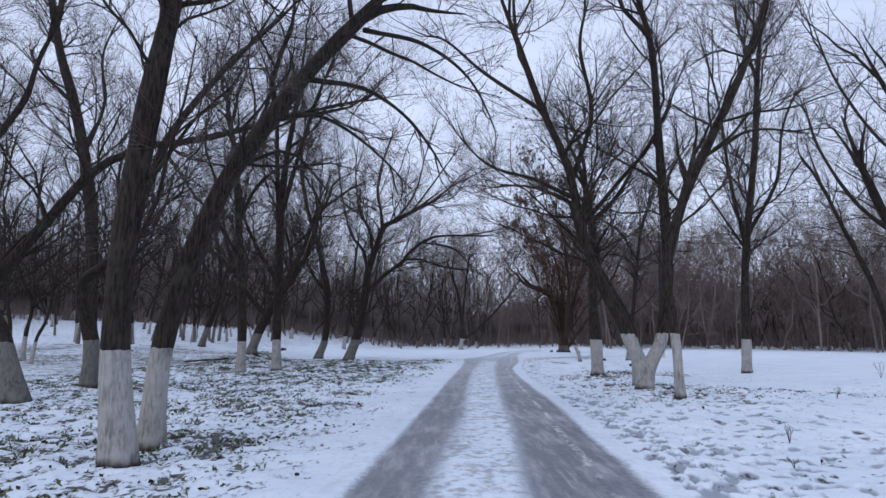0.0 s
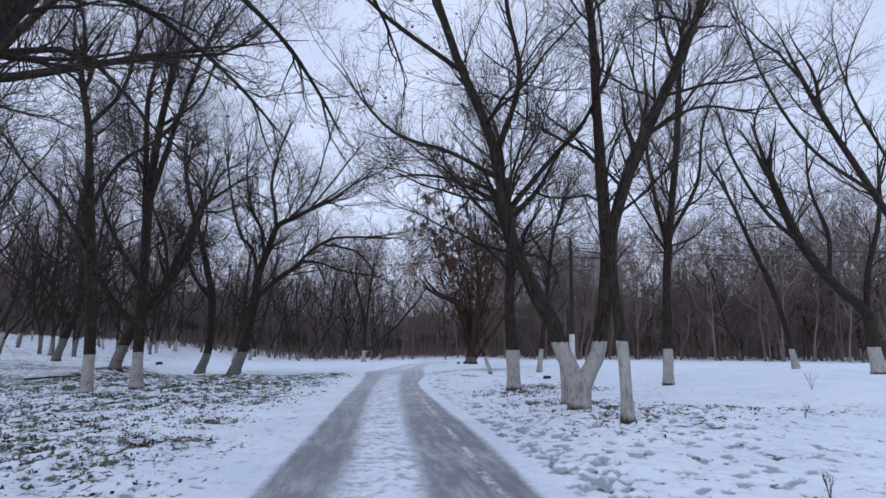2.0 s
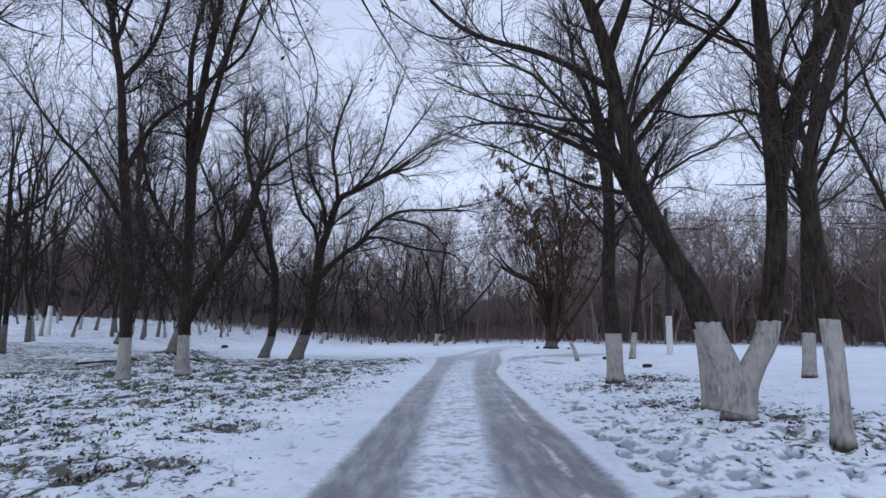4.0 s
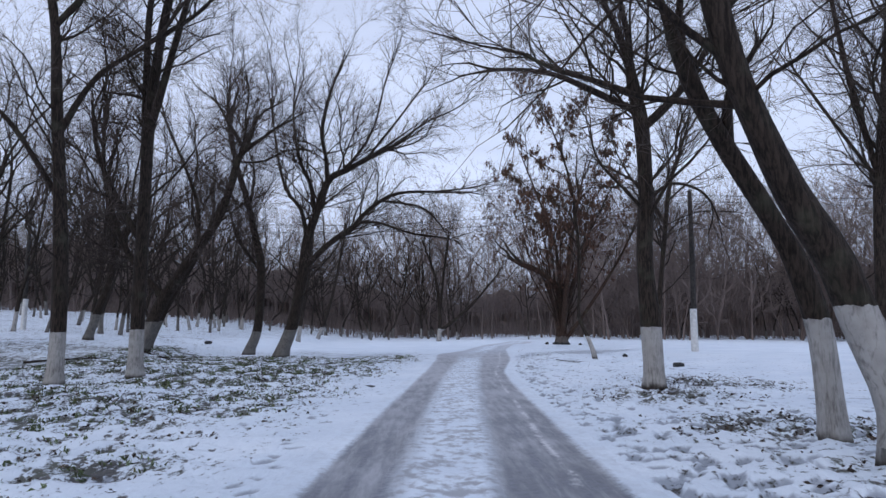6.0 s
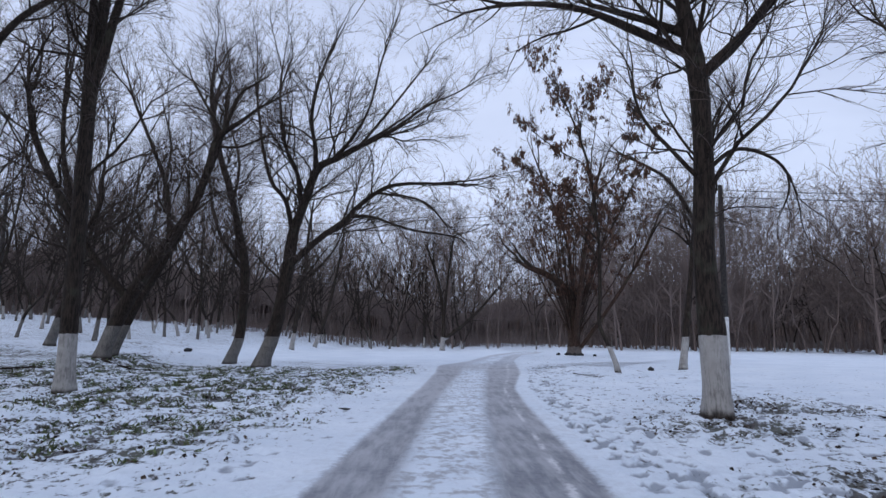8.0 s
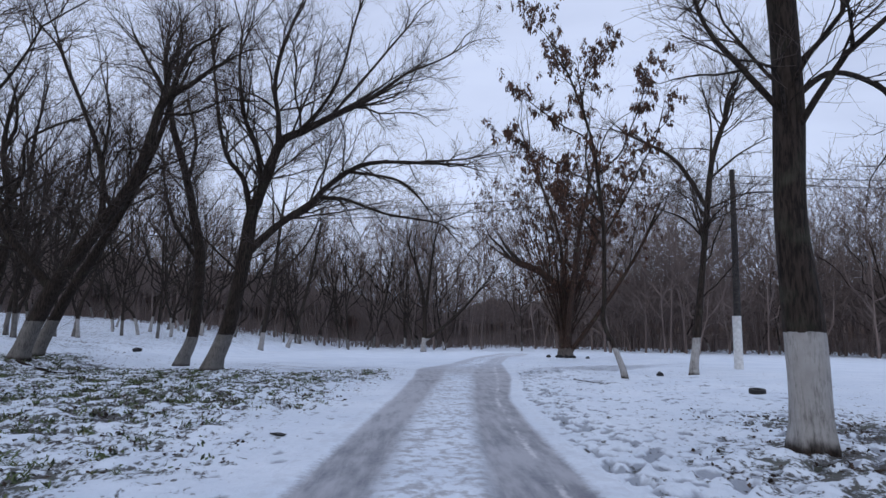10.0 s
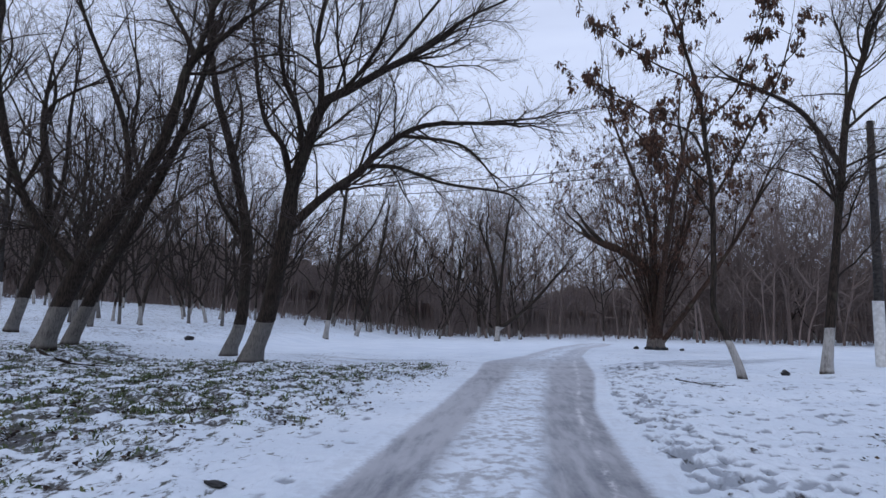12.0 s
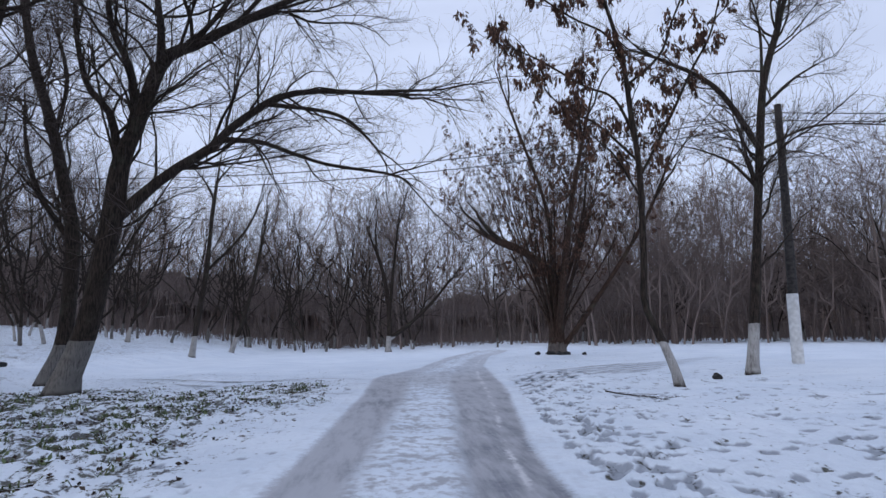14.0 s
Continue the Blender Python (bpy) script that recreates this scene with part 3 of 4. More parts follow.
def build_road():
    vs = axis([(-8, 1, 0.5), (1, 36, 0.1), (36, 60, 0.25), (60, 84, 0.8)])
    us = np.linspace(0, 1, 52)
    S, V = np.meshgrid(us, vs)
    E = [track_edge(j, V) for j in range(4)]
    X = E[0] - 0.34 + (E[3] - E[0] + 0.68) * S
    # U: across the track, the same at every ridge and rut however wide they are
    U = np.empty_like(X)
    for i in range(len(vs)):
        e = [g[i, 0] for g in E]
        U[i] = np.interp(X[i], [e[0] - 0.4, e[0], e[1], e[2], e[3], e[3] + 0.4], [-1.95, -1.55, -0.58, 0.38, 1.58, 1.98])
    Z = terrain(X, V) + 0.006
    rut = smooth(U, -1.62, -1.45) * (1 - smooth(U, -0.8, -0.6)) + smooth(U, 0.3, 0.5) * (1 - smooth(U, 1.5, 1.7))
    rng = np.random.default_rng(9)
    Z = Z - 0.018 * rut + 0.006 * np.sin(U * 9 + np.sin(V * 0.7) * 2) * (1 - rut) + 0.004 * np.sin(V * 5.3 + U * 6) * (1 - rut)
    Z = Z + rng.normal(size=Z.shape) * 0.0045 * (1 - rut) * (U > -1.75) * (U < 1.95)
    nu, nv = len(us), len(vs)
    idx = np.arange(nu * nv).reshape(nv, nu)
    f = np.stack([idx[:-1, :-1], idx[:-1, 1:], idx[1:, 1:], idx[1:, :-1]], -1).reshape(-1, 4)
    me = mesh_of("road", np.stack([X, V, Z], -1).reshape(-1, 3), f, ROAD)
    layer = me.uv_layers.new(name="across")
    loops = np.empty(len(me.loops), np.int32)
    me.loops.foreach_get("vertex_index", loops)
    uv = np.stack([U.reshape(-1), V.reshape(-1)], -1)[loops]
    layer.data.foreach_set("uv", uv.reshape(-1).astype(np.float32))
    tagged(new("road", me), "snowy park track with two bare icy wheel ruts", "road", kind="structure")


def build_side_marks():
    """Tyre marks that leave the track to the right, each a thin bare strip."""
    turns = [((4.9 + 0.12 * j, 39.6 + 0.95 * j), (11.0 + 1.1 * j, 46.6 + 1.05 * j), 1.0 + 0.12 * j) for j in range(6)]
    turns += [((1.3, 44.6), (-7.0, 48.4), -0.7), ((1.2, 46.4), (-8.5, 50.4), -0.7), ((1.2, 41.5), (-3.0, 40.4), 0.2)]
    for start, end, bow in turns:
        s = np.linspace(0, 1, 60)
        x = start[0] + (end[0] - start[0]) * s
        y = start[1] + (end[1] - start[1]) * s + bow * 4 * s * (1 - s)
        w = 0.13 * np.sin(np.pi * np.clip(s * 0.97 + 0.03, 0, 1)) ** 0.6 * (1 + 0.3 * np.sin(s * 37 + start[1]) * np.sin(s * 91))
        rows = np.stack([np.stack([x, y - w, terrain(x, y - w) + 0.014], -1), np.stack([x, y + w, terrain(x, y + w) + 0.014], -1)], 1)
        idx = np.arange(120).reshape(60, 2)
        f = np.stack([idx[:-1, 0], idx[1:, 0], idx[1:, 1], idx[:-1, 1]], -1)
        tagged(new("tyre_mark", mesh_of("tyre_mark", rows.reshape(-1, 3), f, SLUSH)), "grey tyre mark pressed into thin snow", "tyre mark", "tyre marks", "structure")


build_ground()
build_road()
build_side_marks()


# ---- trees beside the track ----
tree((-3.96, 7.62, ground_z(-3.96, 7.62)), [
    (0.2, 0.12, [(-0.0, 0.05), (-0.16, 1.51), (-0.13, 3.01), (0.01, 4.2), (0.17, 5.26), (0.34, 6.27), (0.5, 7.4)]),
], 11, "stout leaning tree with lime-washed foot beside the track")
tree((-4.13, 8.82, ground_z(-4.13, 8.82)), [
    (0.175, 0.1, [(-0.0, 0.05), (0.1, 1.51), (0.48, 2.88), (0.9, 3.95), (1.47, 4.87), (2.23, 5.9), (3.02, 6.77), (3.65, 7.46)]),
    (0.048, 0.018, [(2.1, 0.2, 5.76), (2.85, 1.3, 6.05), (3.5, 2.6, 6.0), (4.0, 3.7, 5.65), (4.42, 4.7, 5.15)]),
    (0.042, 0.016, [(1.55, 0.1, 5.1), (2.2, 1.0, 5.4), (2.9, 2.2, 5.2), (3.6, 3.4, 4.7)]),
    (0.045, 0.016, [(2.94, 0.3, 6.67), (3.9, 1.5, 7.0), (4.8, 2.9, 6.9), (5.5, 4.4, 6.2)]),
    (0.05, 0.02, [(0.95, 0.0, 4.0), (0.6, 1.0, 4.7), (0.3, 2.2, 5.3), (0.4, 3.6, 5.7)]),
], 12, "tree leaning over the track with lime-washed foot", droop=0.05, detail=0.75, leaves=(150, 2, 3.8, 9.0, 0.06, 1.0, 0.9))
tree((-9.76, 14.17, ground_z(-9.76, 14.17)), [
    (0.28, 0.12, [(-0.07, 0.03), (-0.55, 1.45), (-1.08, 2.51), (-1.53, 4.14), (-1.92, 6.26), (-2.12, 9.22)]),
    (0.15, 0.05, [(-1.08, 2.51), (-0.75, 3.26), (-0.05, 4.43), (0.79, 5.78), (1.91, 6.54), (3.08, 6.84), (4.72, 7.43), (5.96, 7.98), (7.22, 8.36)]),
    (0.1, 0.04, [(-1.76, 5.55), (-0.92, 7.43), (-0.92, 8.77), (-0.66, 10.46)]),
], 13, "thick old tree with a long arching limb", bark=BARK_FAINT)
tree((-10.3, 18.05, ground_z(-10.3, 18.05)), [
    (0.22, 0.07, [(-0.0, -0.0), (-0.03, 1.28), (-0.42, 2.44), (-0.45, 3.12), (0.16, 3.6), (0.54, 4.16), (1.26, 6.09), (1.84, 7.71), (3.14, 9.56), (4.15, 10.7), (5.06, 12.23)]),
], 14, "crooked dark tree with a bent lower trunk", bark=BARK_FAINT, detail=0.8)
tree((-13.5, 24.0, ground_z(-13.5, 24.0)), [
    (0.27, 0.14, [(-0.13, -0.07), (-0.34, 2.29), (-0.59, 5.89), (-1.13, 8.7), (-1.82, 11.1), (-2.62, 13.32), (-3.19, 15.6), (-3.59, 17.14)]),
    (0.08, 0.03, [(-1.16, 8.94), (-0.65, 11.11), (-1.07, 13.33), (-0.55, 15.6)]),
    (0.08, 0.03, [(-1.82, 11.1), (-3.61, 12.57), (-4.72, 14.06)]),
], 15, "tall grey-barked tree among bare trees")
tree((-9.34, 27.9, ground_z(-9.34, 27.9)), scaled_limbs(1.09, [
    (0.2, 0.08, [(0.25, 0.08), (0.23, 1.61), (0.05, 4.25), (-0.25, 6.99), (-0.5, 9.35), (-0.89, 11.19), (-1.09, 12.78)]),
    (0.09, 0.04, [(-0.5, 9.35), (0.43, 10.43), (0.9, 11.62), (1.19, 13.24)]),
    (0.09, 0.04, [(-0.13, 6.43), (0.56, 8.12), (1.93, 9.48), (2.4, 11.05)]),
    (0.08, 0.03, [(-0.05, 4.61), (-1.09, 6.43), (-1.86, 7.35), (-2.86, 8.84)]),
]), 16, "slim upright bare tree with white foot")
tree((-8.5, 30.8, ground_z(-8.5, 30.8)), [
    (0.25, 0.1, [(0.25, -0.11), (0.21, 1.62), (0.17, 5.41), (0.13, 8.43), (0.33, 11.31), (0.77, 14.29), (1.15, 16.33)]),
    (0.15, 0.07, [(0.17, 5.41), (-0.26, 9.61), (-0.57, 13.26), (-0.36, 16.04)]),
    (0.13, 0.06, [(0.17, 7.72), (1.04, 10.83), (1.97, 13.55), (3.06, 15.86)]),
    (0.12, 0.05, [(0.15, 4.5), (-1.08, 6.1), (-1.95, 7.71), (-2.54, 10.07)]),
    (0.08, 0.04, [(0.33, 11.31), (1.76, 12.8), (2.38, 15.08)]),
], 17, "tall bare tree with several upright limbs")
tree((-6.75, 42.9, ground_z(-6.75, 42.9)), [
    (0.34, 0.08, [(0.13, 0.0), (0.69, 1.59), (1.01, 3.4), (1.22, 4.79), (1.37, 6.21), (1.76, 7.35), (2.36, 9.19), (3.27, 9.72), (4.35, 10.36), (5.94, 11.2), (7.24, 11.96)]),
    (0.17, 0.05, [(1.31, 4.63), (2.51, 5.9), (3.69, 6.81), (4.13, 7.47), (5.35, 8.5), (6.62, 8.87), (8.9, 8.93), (10.39, 9.05)]),
    (0.08, 0.03, [(3.91, 6.97), (4.92, 7.07), (6.02, 6.75), (6.97, 6.52), (8.89, 6.29), (9.62, 5.88)]),
    (0.07, 0.025, [(5.2, 8.33), (7.12, 7.94), (8.09, 7.12), (8.73, 6.12)]),
] + [
    (0.12, 0.04, [(1.23, 6.05), (0.91, 7.66), (0.1, 8.63), (-0.45, 10.12), (-0.76, 11.3), (-1.2, 13.4), (-1.7, 15.8)]),
    (0.12, 0.04, [(1.57, 7.18), (1.37, 9.0), (0.77, 10.16), (0.39, 11.35), (0.1, 13.6), (0.2, 16.4)]),
    (0.12, 0.05, [(2.36, 9.19), (2.15, 10.38), (1.84, 11.75), (1.9, 13.4), (2.3, 15.2), (2.9, 17.3)]),
    (0.08, 0.03, [(2.96, 9.54), (4.02, 10.78), (4.78, 12.22), (5.3, 14.4), (6.1, 16.6)]),
    (0.07, 0.03, [(4.35, 10.36), (5.6, 12.2), (6.9, 14.2), (8.0, 15.9)]),
    (0.06, 0.025, [(5.94, 11.2), (7.4, 12.4), (8.9, 13.2), (10.3, 14.2)]),
], 18, "big leaning bare tree with a broad arching crown", bark=BARK_FAINT, droop=0.01, spread=1.1, detail=0.85, fine=1.0, depth=0.3)
tree((-10.0, 48.7, ground_z(-10.0, 48.7)), [
    (0.3, 0.1, [(0.08, 0.07), (0.59, 1.39), (0.71, 3.37), (0.67, 5.41), (0.13, 7.7), (-0.4, 9.62), (-1.14, 11.79), (-1.61, 14.02), (-1.81, 15.38), (-1.7, 17.6)]),
    (0.12, 0.05, [(0.67, 4.79), (-0.79, 6.85), (-1.72, 8.95), (-2.29, 11.32)]),
    (0.1, 0.04, [(-0.14, 8.76), (-0.12, 11.37), (-1.11, 14.03)]),
], 19, "leaning bare tree beside a larger one", bark=BARK_FAINT)
tree((-12.7, 41.0, ground_z(-12.7, 41.0)), [
    (0.33, 0.08, [(-0.05, 0.0), (0.34, 1.19), (0.84, 2.4), (1.64, 3.78), (2.32, 4.82), (3.34, 6.43), (3.89, 8.16), (4.27, 9.62), (5.38, 10.5), (6.67, 11.56)]),
    (0.19, 0.06, [(0.84, 2.4), (-0.1, 3.58), (-0.91, 4.7), (-1.59, 6.24), (-1.97, 7.81), (-2.17, 9.21), (-2.18, 11.87), (-1.9, 13.4)]),
    (0.11, 0.04, [(2.39, 5.0), (2.26, 7.2), (1.53, 9.17), (0.76, 10.99), (0.37, 12.4)]),
    (0.10, 0.04, [(4.36, 9.72), (3.89, 10.72), (3.33, 11.54), (2.6, 12.8)]),
    (0.07, 0.03, [(-1.2, 5.3), (-0.4, 6.6), (-0.3, 7.8), (1.0, 8.5), (2.0, 8.6)]),
    (0.06, 0.025, [(4.1, 9.1), (5.3, 9.3), (6.5, 9.9), (7.8, 10.0)]),
], 20, "forked bare tree leaning to both sides", detail=0.9, bark=BARK_FAINT, droop=0.03, depth=0.25)
tree((-13.6, 43.4, ground_z(-13.6, 43.4)), [
    (0.24, 0.08, [(0, 0), (0.9, 2.1), (2.2, 4.6), (3.4, 7.2), (4.3, 10.0), (4.7, 12.6)]),
    (0.08, 0.03, [(2.6, 5.4), (2.1, 7.4), (2.5, 9.6), (2.2, 11.6)]),
], 21, "leaning bare tree with dark bark", bark=BARK_FAINT, detail=0.8)
tree((-18.0, 46.0, ground_z(-18.0, 46.0)), [
    (0.25, 0.09, [(0, 0), (0.5, 1.6), (1.1, 3.6), (1.1, 6.2), (0.6, 8.8), (0.9, 12.0)]),
    (0.1, 0.04, [(1.1, 4.2), (2.1, 6.6), (2.6, 9.0), (3.4, 11.5)]),
], 34, "bent bare tree with faded white foot on rising ground", bark=BARK_FAINT, detail=0.7)
tree((6.74, 25.8, ground_z(6.74, 25.8)), [
    (0.245, 0.14, [(-0.32, 0.02), (-0.35, 1.47), (-0.43, 3.04), (-0.36, 4.67), (-0.41, 6.38), (-0.64, 7.79), (-0.7, 8.87)]),
    (0.12, 0.05, [(-0.14, 6.39), (0.41, 7.21), (0.96, 8.05), (1.35, 8.91)]),
    (0.1, 0.03, [(-0.56, 6.84), (-1.55, 7.41), (-2.65, 7.92), (-3.89, 8.08), (-5.0, 7.95)]),
    (0.1, 0.03, [(-0.59, 7.37), (-1.21, 7.6), (-2.09, 7.94), (-2.76, 8.22)]),
    (0.05, 0.02, [(-0.44, 4.34), (-0.97, 4.89), (-1.59, 5.56), (-1.9, 6.58)]),
    (0.05, 0.02, [(-0.31, 4.57), (0.35, 5.03), (1.21, 4.82), (1.71, 4.05)]),
], 22, "stout upright tree with lime-washed foot on leaf litter", droop=0.02)
tree((5.47, 16.4, ground_z(5.47, 16.4)), [
    (0.205, 0.06, [(0.01, 0.01), (-0.06, 0.6), (-0.36, 1.3), (-0.58, 1.9), (-0.94, 2.5), (-1.24, 3.2), (-1.46, 3.8), (-1.64, 4.6), (-1.95, 6.18), (-2.65, 7.83), (-3.27, 9.69), (-3.75, 11.07), (-4.08, 12.14)]),
    (0.2, 0.06, [(0.02, 0.3), (0.24, 0.84), (0.48, 1.41), (0.70, 3.1), (0.66, 4.6), (0.55, 6.84), (0.44, 9.35), (0.02, 11.09), (-0.28, 12.15)]),
    (0.14, 0.08, [(0.68, 3.65), (1.22, 5.23), (2.18, 7.18), (2.99, 8.86), (3.76, 10.93), (4.17, 12.17)]),
] + [
    (0.07, 0.03, [(-1.45, 4.41), (-0.48, 5.7), (0.34, 6.68), (1.21, 8.51)]),
    (0.08, 0.03, [(-1.73, 5.86), (-1.22, 7.66), (-1.49, 9.7), (-1.12, 11.44)]),
    (0.06, 0.02, [(-1.59, 5.21), (-2.83, 5.69), (-4.25, 6.17), (-5.53, 7.64)]),
    (0.06, 0.02, [(-2.65, 7.83), (-4.24, 8.83), (-5.39, 9.85), (-6.2, 10.02)]),
    (0.05, 0.02, [(1.66, 6.2), (3.21, 7.11), (4.94, 7.03)]),
], 23, "twin-stemmed tree forking above its lime-washed foot", depth=0.05)
tree((5.6, 14.3, ground_z(5.6, 14.3)), [
    (0.12, 0.06, [(0.04, 0.01), (0.01, 1.03), (-0.07, 1.97), (-0.16, 2.76), (-0.11, 3.58), (0.22, 4.59), (0.56, 5.64), (0.73, 6.54)]),
], 24, "slender tree with thin lime-washed trunk", detail=0.8, spread=0.6)
tree((5.68, 18.0, ground_z(5.68, 18.0)), [
    (0.15, 0.09, [(0.09, -0.06), (0.01, 1.18), (-0.22, 2.04), (-0.54, 2.67), (-1.04, 3.51), (-1.38, 4.18), (-1.66, 4.93), (-1.83, 5.42)]),
    (0.08, 0.03, [(-1.04, 3.51), (-0.99, 4.18), (-0.62, 4.79)]),
], 25, "tree leaning towards the track with lime-washed foot", detail=0.8, spread=0.5, low=3.6)
tree((13.5, 27.7, ground_z(13.5, 27.7)), scaled_limbs(0.96, [
    (0.22, 0.1, [(-0.06, -0.03), (0.02, 1.33), (0.15, 4.49), (0.39, 6.65), (0.99, 10.83), (1.4, 15.16), (1.94, 18.46)]),
    (0.1, 0.04, [(0.29, 5.84), (-0.04, 9.41), (-0.07, 13.69), (-0.44, 17.24)]),
    (0.1, 0.04, [(0.39, 6.65), (2.11, 9.15), (2.84, 11.98), (4.13, 14.59)]),
    (0.06, 0.03, [(0.29, 5.84), (-0.93, 8.02), (-1.9, 10.24)]),
]), 26, "upright bare tree standing alone in open snow")
tree((12.7, 43.6, ground_z(12.7, 43.6)), [
    (0.17, 0.08, [(0.03, 0.01), (0.23, 1.38), (0.52, 3.62), (0.85, 6.3), (1.23, 9.09), (1.97, 11.24), (2.4, 12.64)]),
    (0.1, 0.04, [(0.9, 6.85), (-0.13, 9.06), (-1.55, 10.16), (-2.81, 10.89)]),
    (0.06, 0.02, [(0.69, 5.57), (-0.16, 6.47), (-1.23, 6.82)]),
    (0.06, 0.02, [(1.11, 8.15), (2.58, 9.51), (4.25, 10.52)]),
    (0.06, 0.02, [(1.16, 8.71), (1.16, 10.82), (0.71, 12.38)]),
    (0.05, 0.02, [(0.97, 7.03), (2.58, 7.61), (4.88, 7.46)]),
], 27, "slim bare tree beside the utility pole", droop=0.01)
tree((8.68, 39.6, ground_z(8.68, 39.6)), [
    (0.10, 0.035, [(-0.03, 0.0), (-0.44, 1.05), (-0.80, 1.9), (-0.76, 2.9), (-0.73, 5.09), (-0.85, 6.51), (-0.98, 7.95), (-1.4, 9.6), (-2.0, 11.2), (-2.6, 12.6)]),
    (0.04, 0.02, [(-0.75, 4.82), (0.0, 6.3), (0.55, 7.5), (1.0, 8.4), (1.3, 9.8)]),
    (0.038, 0.016, [(-0.8, 6.1), (-1.2, 7.0), (-1.85, 7.4), (-2.95, 8.2), (-3.8, 8.7)]),
    (0.035, 0.016, [(-0.74, 5.3), (-1.7, 6.3), (-2.4, 6.7), (-3.0, 7.4)]),
    (0.035, 0.016, [(-0.95, 7.6), (-1.3, 8.6), (-2.1, 9.1), (-3.0, 9.8), (-3.6, 10.4)]),
    (0.035, 0.016, [(-0.9, 7.2), (-0.1, 8.0), (0.2, 8.8), (0.6, 9.9), (0.8, 11.2)]),
    (0.03, 0.015, [(-1.5, 9.8), (-1.2, 11.0), (-0.6, 12.0)]),
    (0.03, 0.015, [(-0.75, 4.4), (-1.4, 5.4), (-1.9, 5.7)]),
], 28, "leaning young tree hung with dry brown seed clusters", leaves=(820, 13, 4.8, 14.5, 0.15, 3.2, 0.55), spread=0.55, detail=0.8, low=4.2, bark=BARK_LOW)
tree((32, 42, ground_z(32, 42)), [
    (0.2, 0.08, [(-1.86, 0.38), (-2.95, 4.89), (-4.63, 8.74), (-6.0, 11.87), (-7.45, 14.25)]),
], 29, "thin leaning bare tree at the field edge", detail=0.5)
tree((11.2, 59.6, ground_z(11.2, 59.6)), [
    (0.36, 0.15, [(0.1, 0.1), (0.05, 2.4), (-0.2, 4.3), (-1.6, 5.6), (-3.2, 6.3), (-4.6, 7.0)]),
    (0.17, 0.05, [(0.5, 0.2), (1.6, 2.4), (3.1, 5.0), (4.3, 7.7), (5.2, 11.0)]),
    (0.24, 0.05, [(0.18, 0.6), (0.17, 4.4), (0.5, 9.2), (1.2, 14.2)]),
    (0.13, 0.04, [(0.09, 2.5), (-0.6, 7.6), (-2.4, 11.6), (-4.1, 14.8)]),
    (0.13, 0.04, [(0.5, 2.5), (2.0, 7.6), (2.9, 12.6)]),
] + stem_fan(26, 8, 13.8, 4.4), 30, "many-stemmed dense tree with brown dry leaves", leaves=(1900, 9, 4.2, 13.2, 0.15, 2.0, 0.65), detail=0.42, fine=0.8, low=1.2, bark=BARK_BROWN, depth=0.6)
tree((2.0, 87.3, ground_z(2.0, 87.3)), scaled_limbs(0.92, [
    (0.3, 0.12, [(-0.02, -0.1), (0.11, 3.71), (-0.62, 8.71), (-2.51, 13.81)]),
    (0.25, 0.1, [(0.11, 1.25), (2.47, 3.06), (5.0, 5.53), (6.94, 8.04)]),
    (0.2, 0.08, [(-0.01, 3.71), (0.63, 9.34), (1.29, 15.11)]),
]), 31, "spreading bare tree far down the track", detail=0.7, fine=0.8, low=1.6)
tree((-11.3, 70.5, ground_z(-11.3, 70.5)), [
    (0.22, 0.1, [(-0.21, -0.09), (0.17, 3.1), (0.6, 6.13), (0.88, 10.11), (1.37, 14.65)]),
    (0.12, 0.05, [(0.6, 6.13), (2.86, 8.77), (4.06, 11.93)]),
], 32, "bare tree beyond the track bend", detail=0.6, fine=0.8)
tree((-11.7, 83.5, ground_z(-11.7, 83.5)), [
    (0.22, 0.1, [(-0.32, -0.1), (0.88, 3.5), (1.82, 7.83), (2.75, 13.38)]),
], 33, "leaning bare tree beyond the track bend", detail=0.6, fine=0.8)
tree((30.0, 35.0, ground_z(30.0, 35.0)), [
    (0.36, 0.2, [(0, 0), (-0.25, 1.6), (-0.4, 3.4), (-2.4, 5.2), (-4.2, 7.6), (-5.4, 10.5), (-6.6, 14.5)]),
    (0.2, 0.08, [(-0.4, 3.4), (-0.3, 6), (0.3, 9), (0.2, 13)]),
    (0.15, 0.06, [(-2.6, 5.5), (-1.9, 8), (-2.2, 11), (-1.6, 14)]),
    (0.13, 0.05, [(-4.0, 7.3), (-6.5, 9.2), (-8.6, 12.2), (-9.6, 15)]),
], 51, "large bare tree with a limb reaching far sideways", detail=0.7, fine=0.8)
tree((24.0, 24.5, ground_z(24.0, 24.5)), [
    (0.2, 0.08, [(0, 0), (-0.3, 2), (-1.6, 5), (-3.4, 8), (-5.2, 11), (-6.6, 14)]),
    (0.09, 0.04, [(-1.2, 4.3), (-1, 8), (-1.8, 12), (-1.5, 15)]),
    (0.08, 0.03, [(-3.2, 7.6), (-6, 9), (-8.2, 11.5), (-9.5, 14)]),
], 52, "bare tree leaning over the open snow", detail=0.7, fine=0.8)


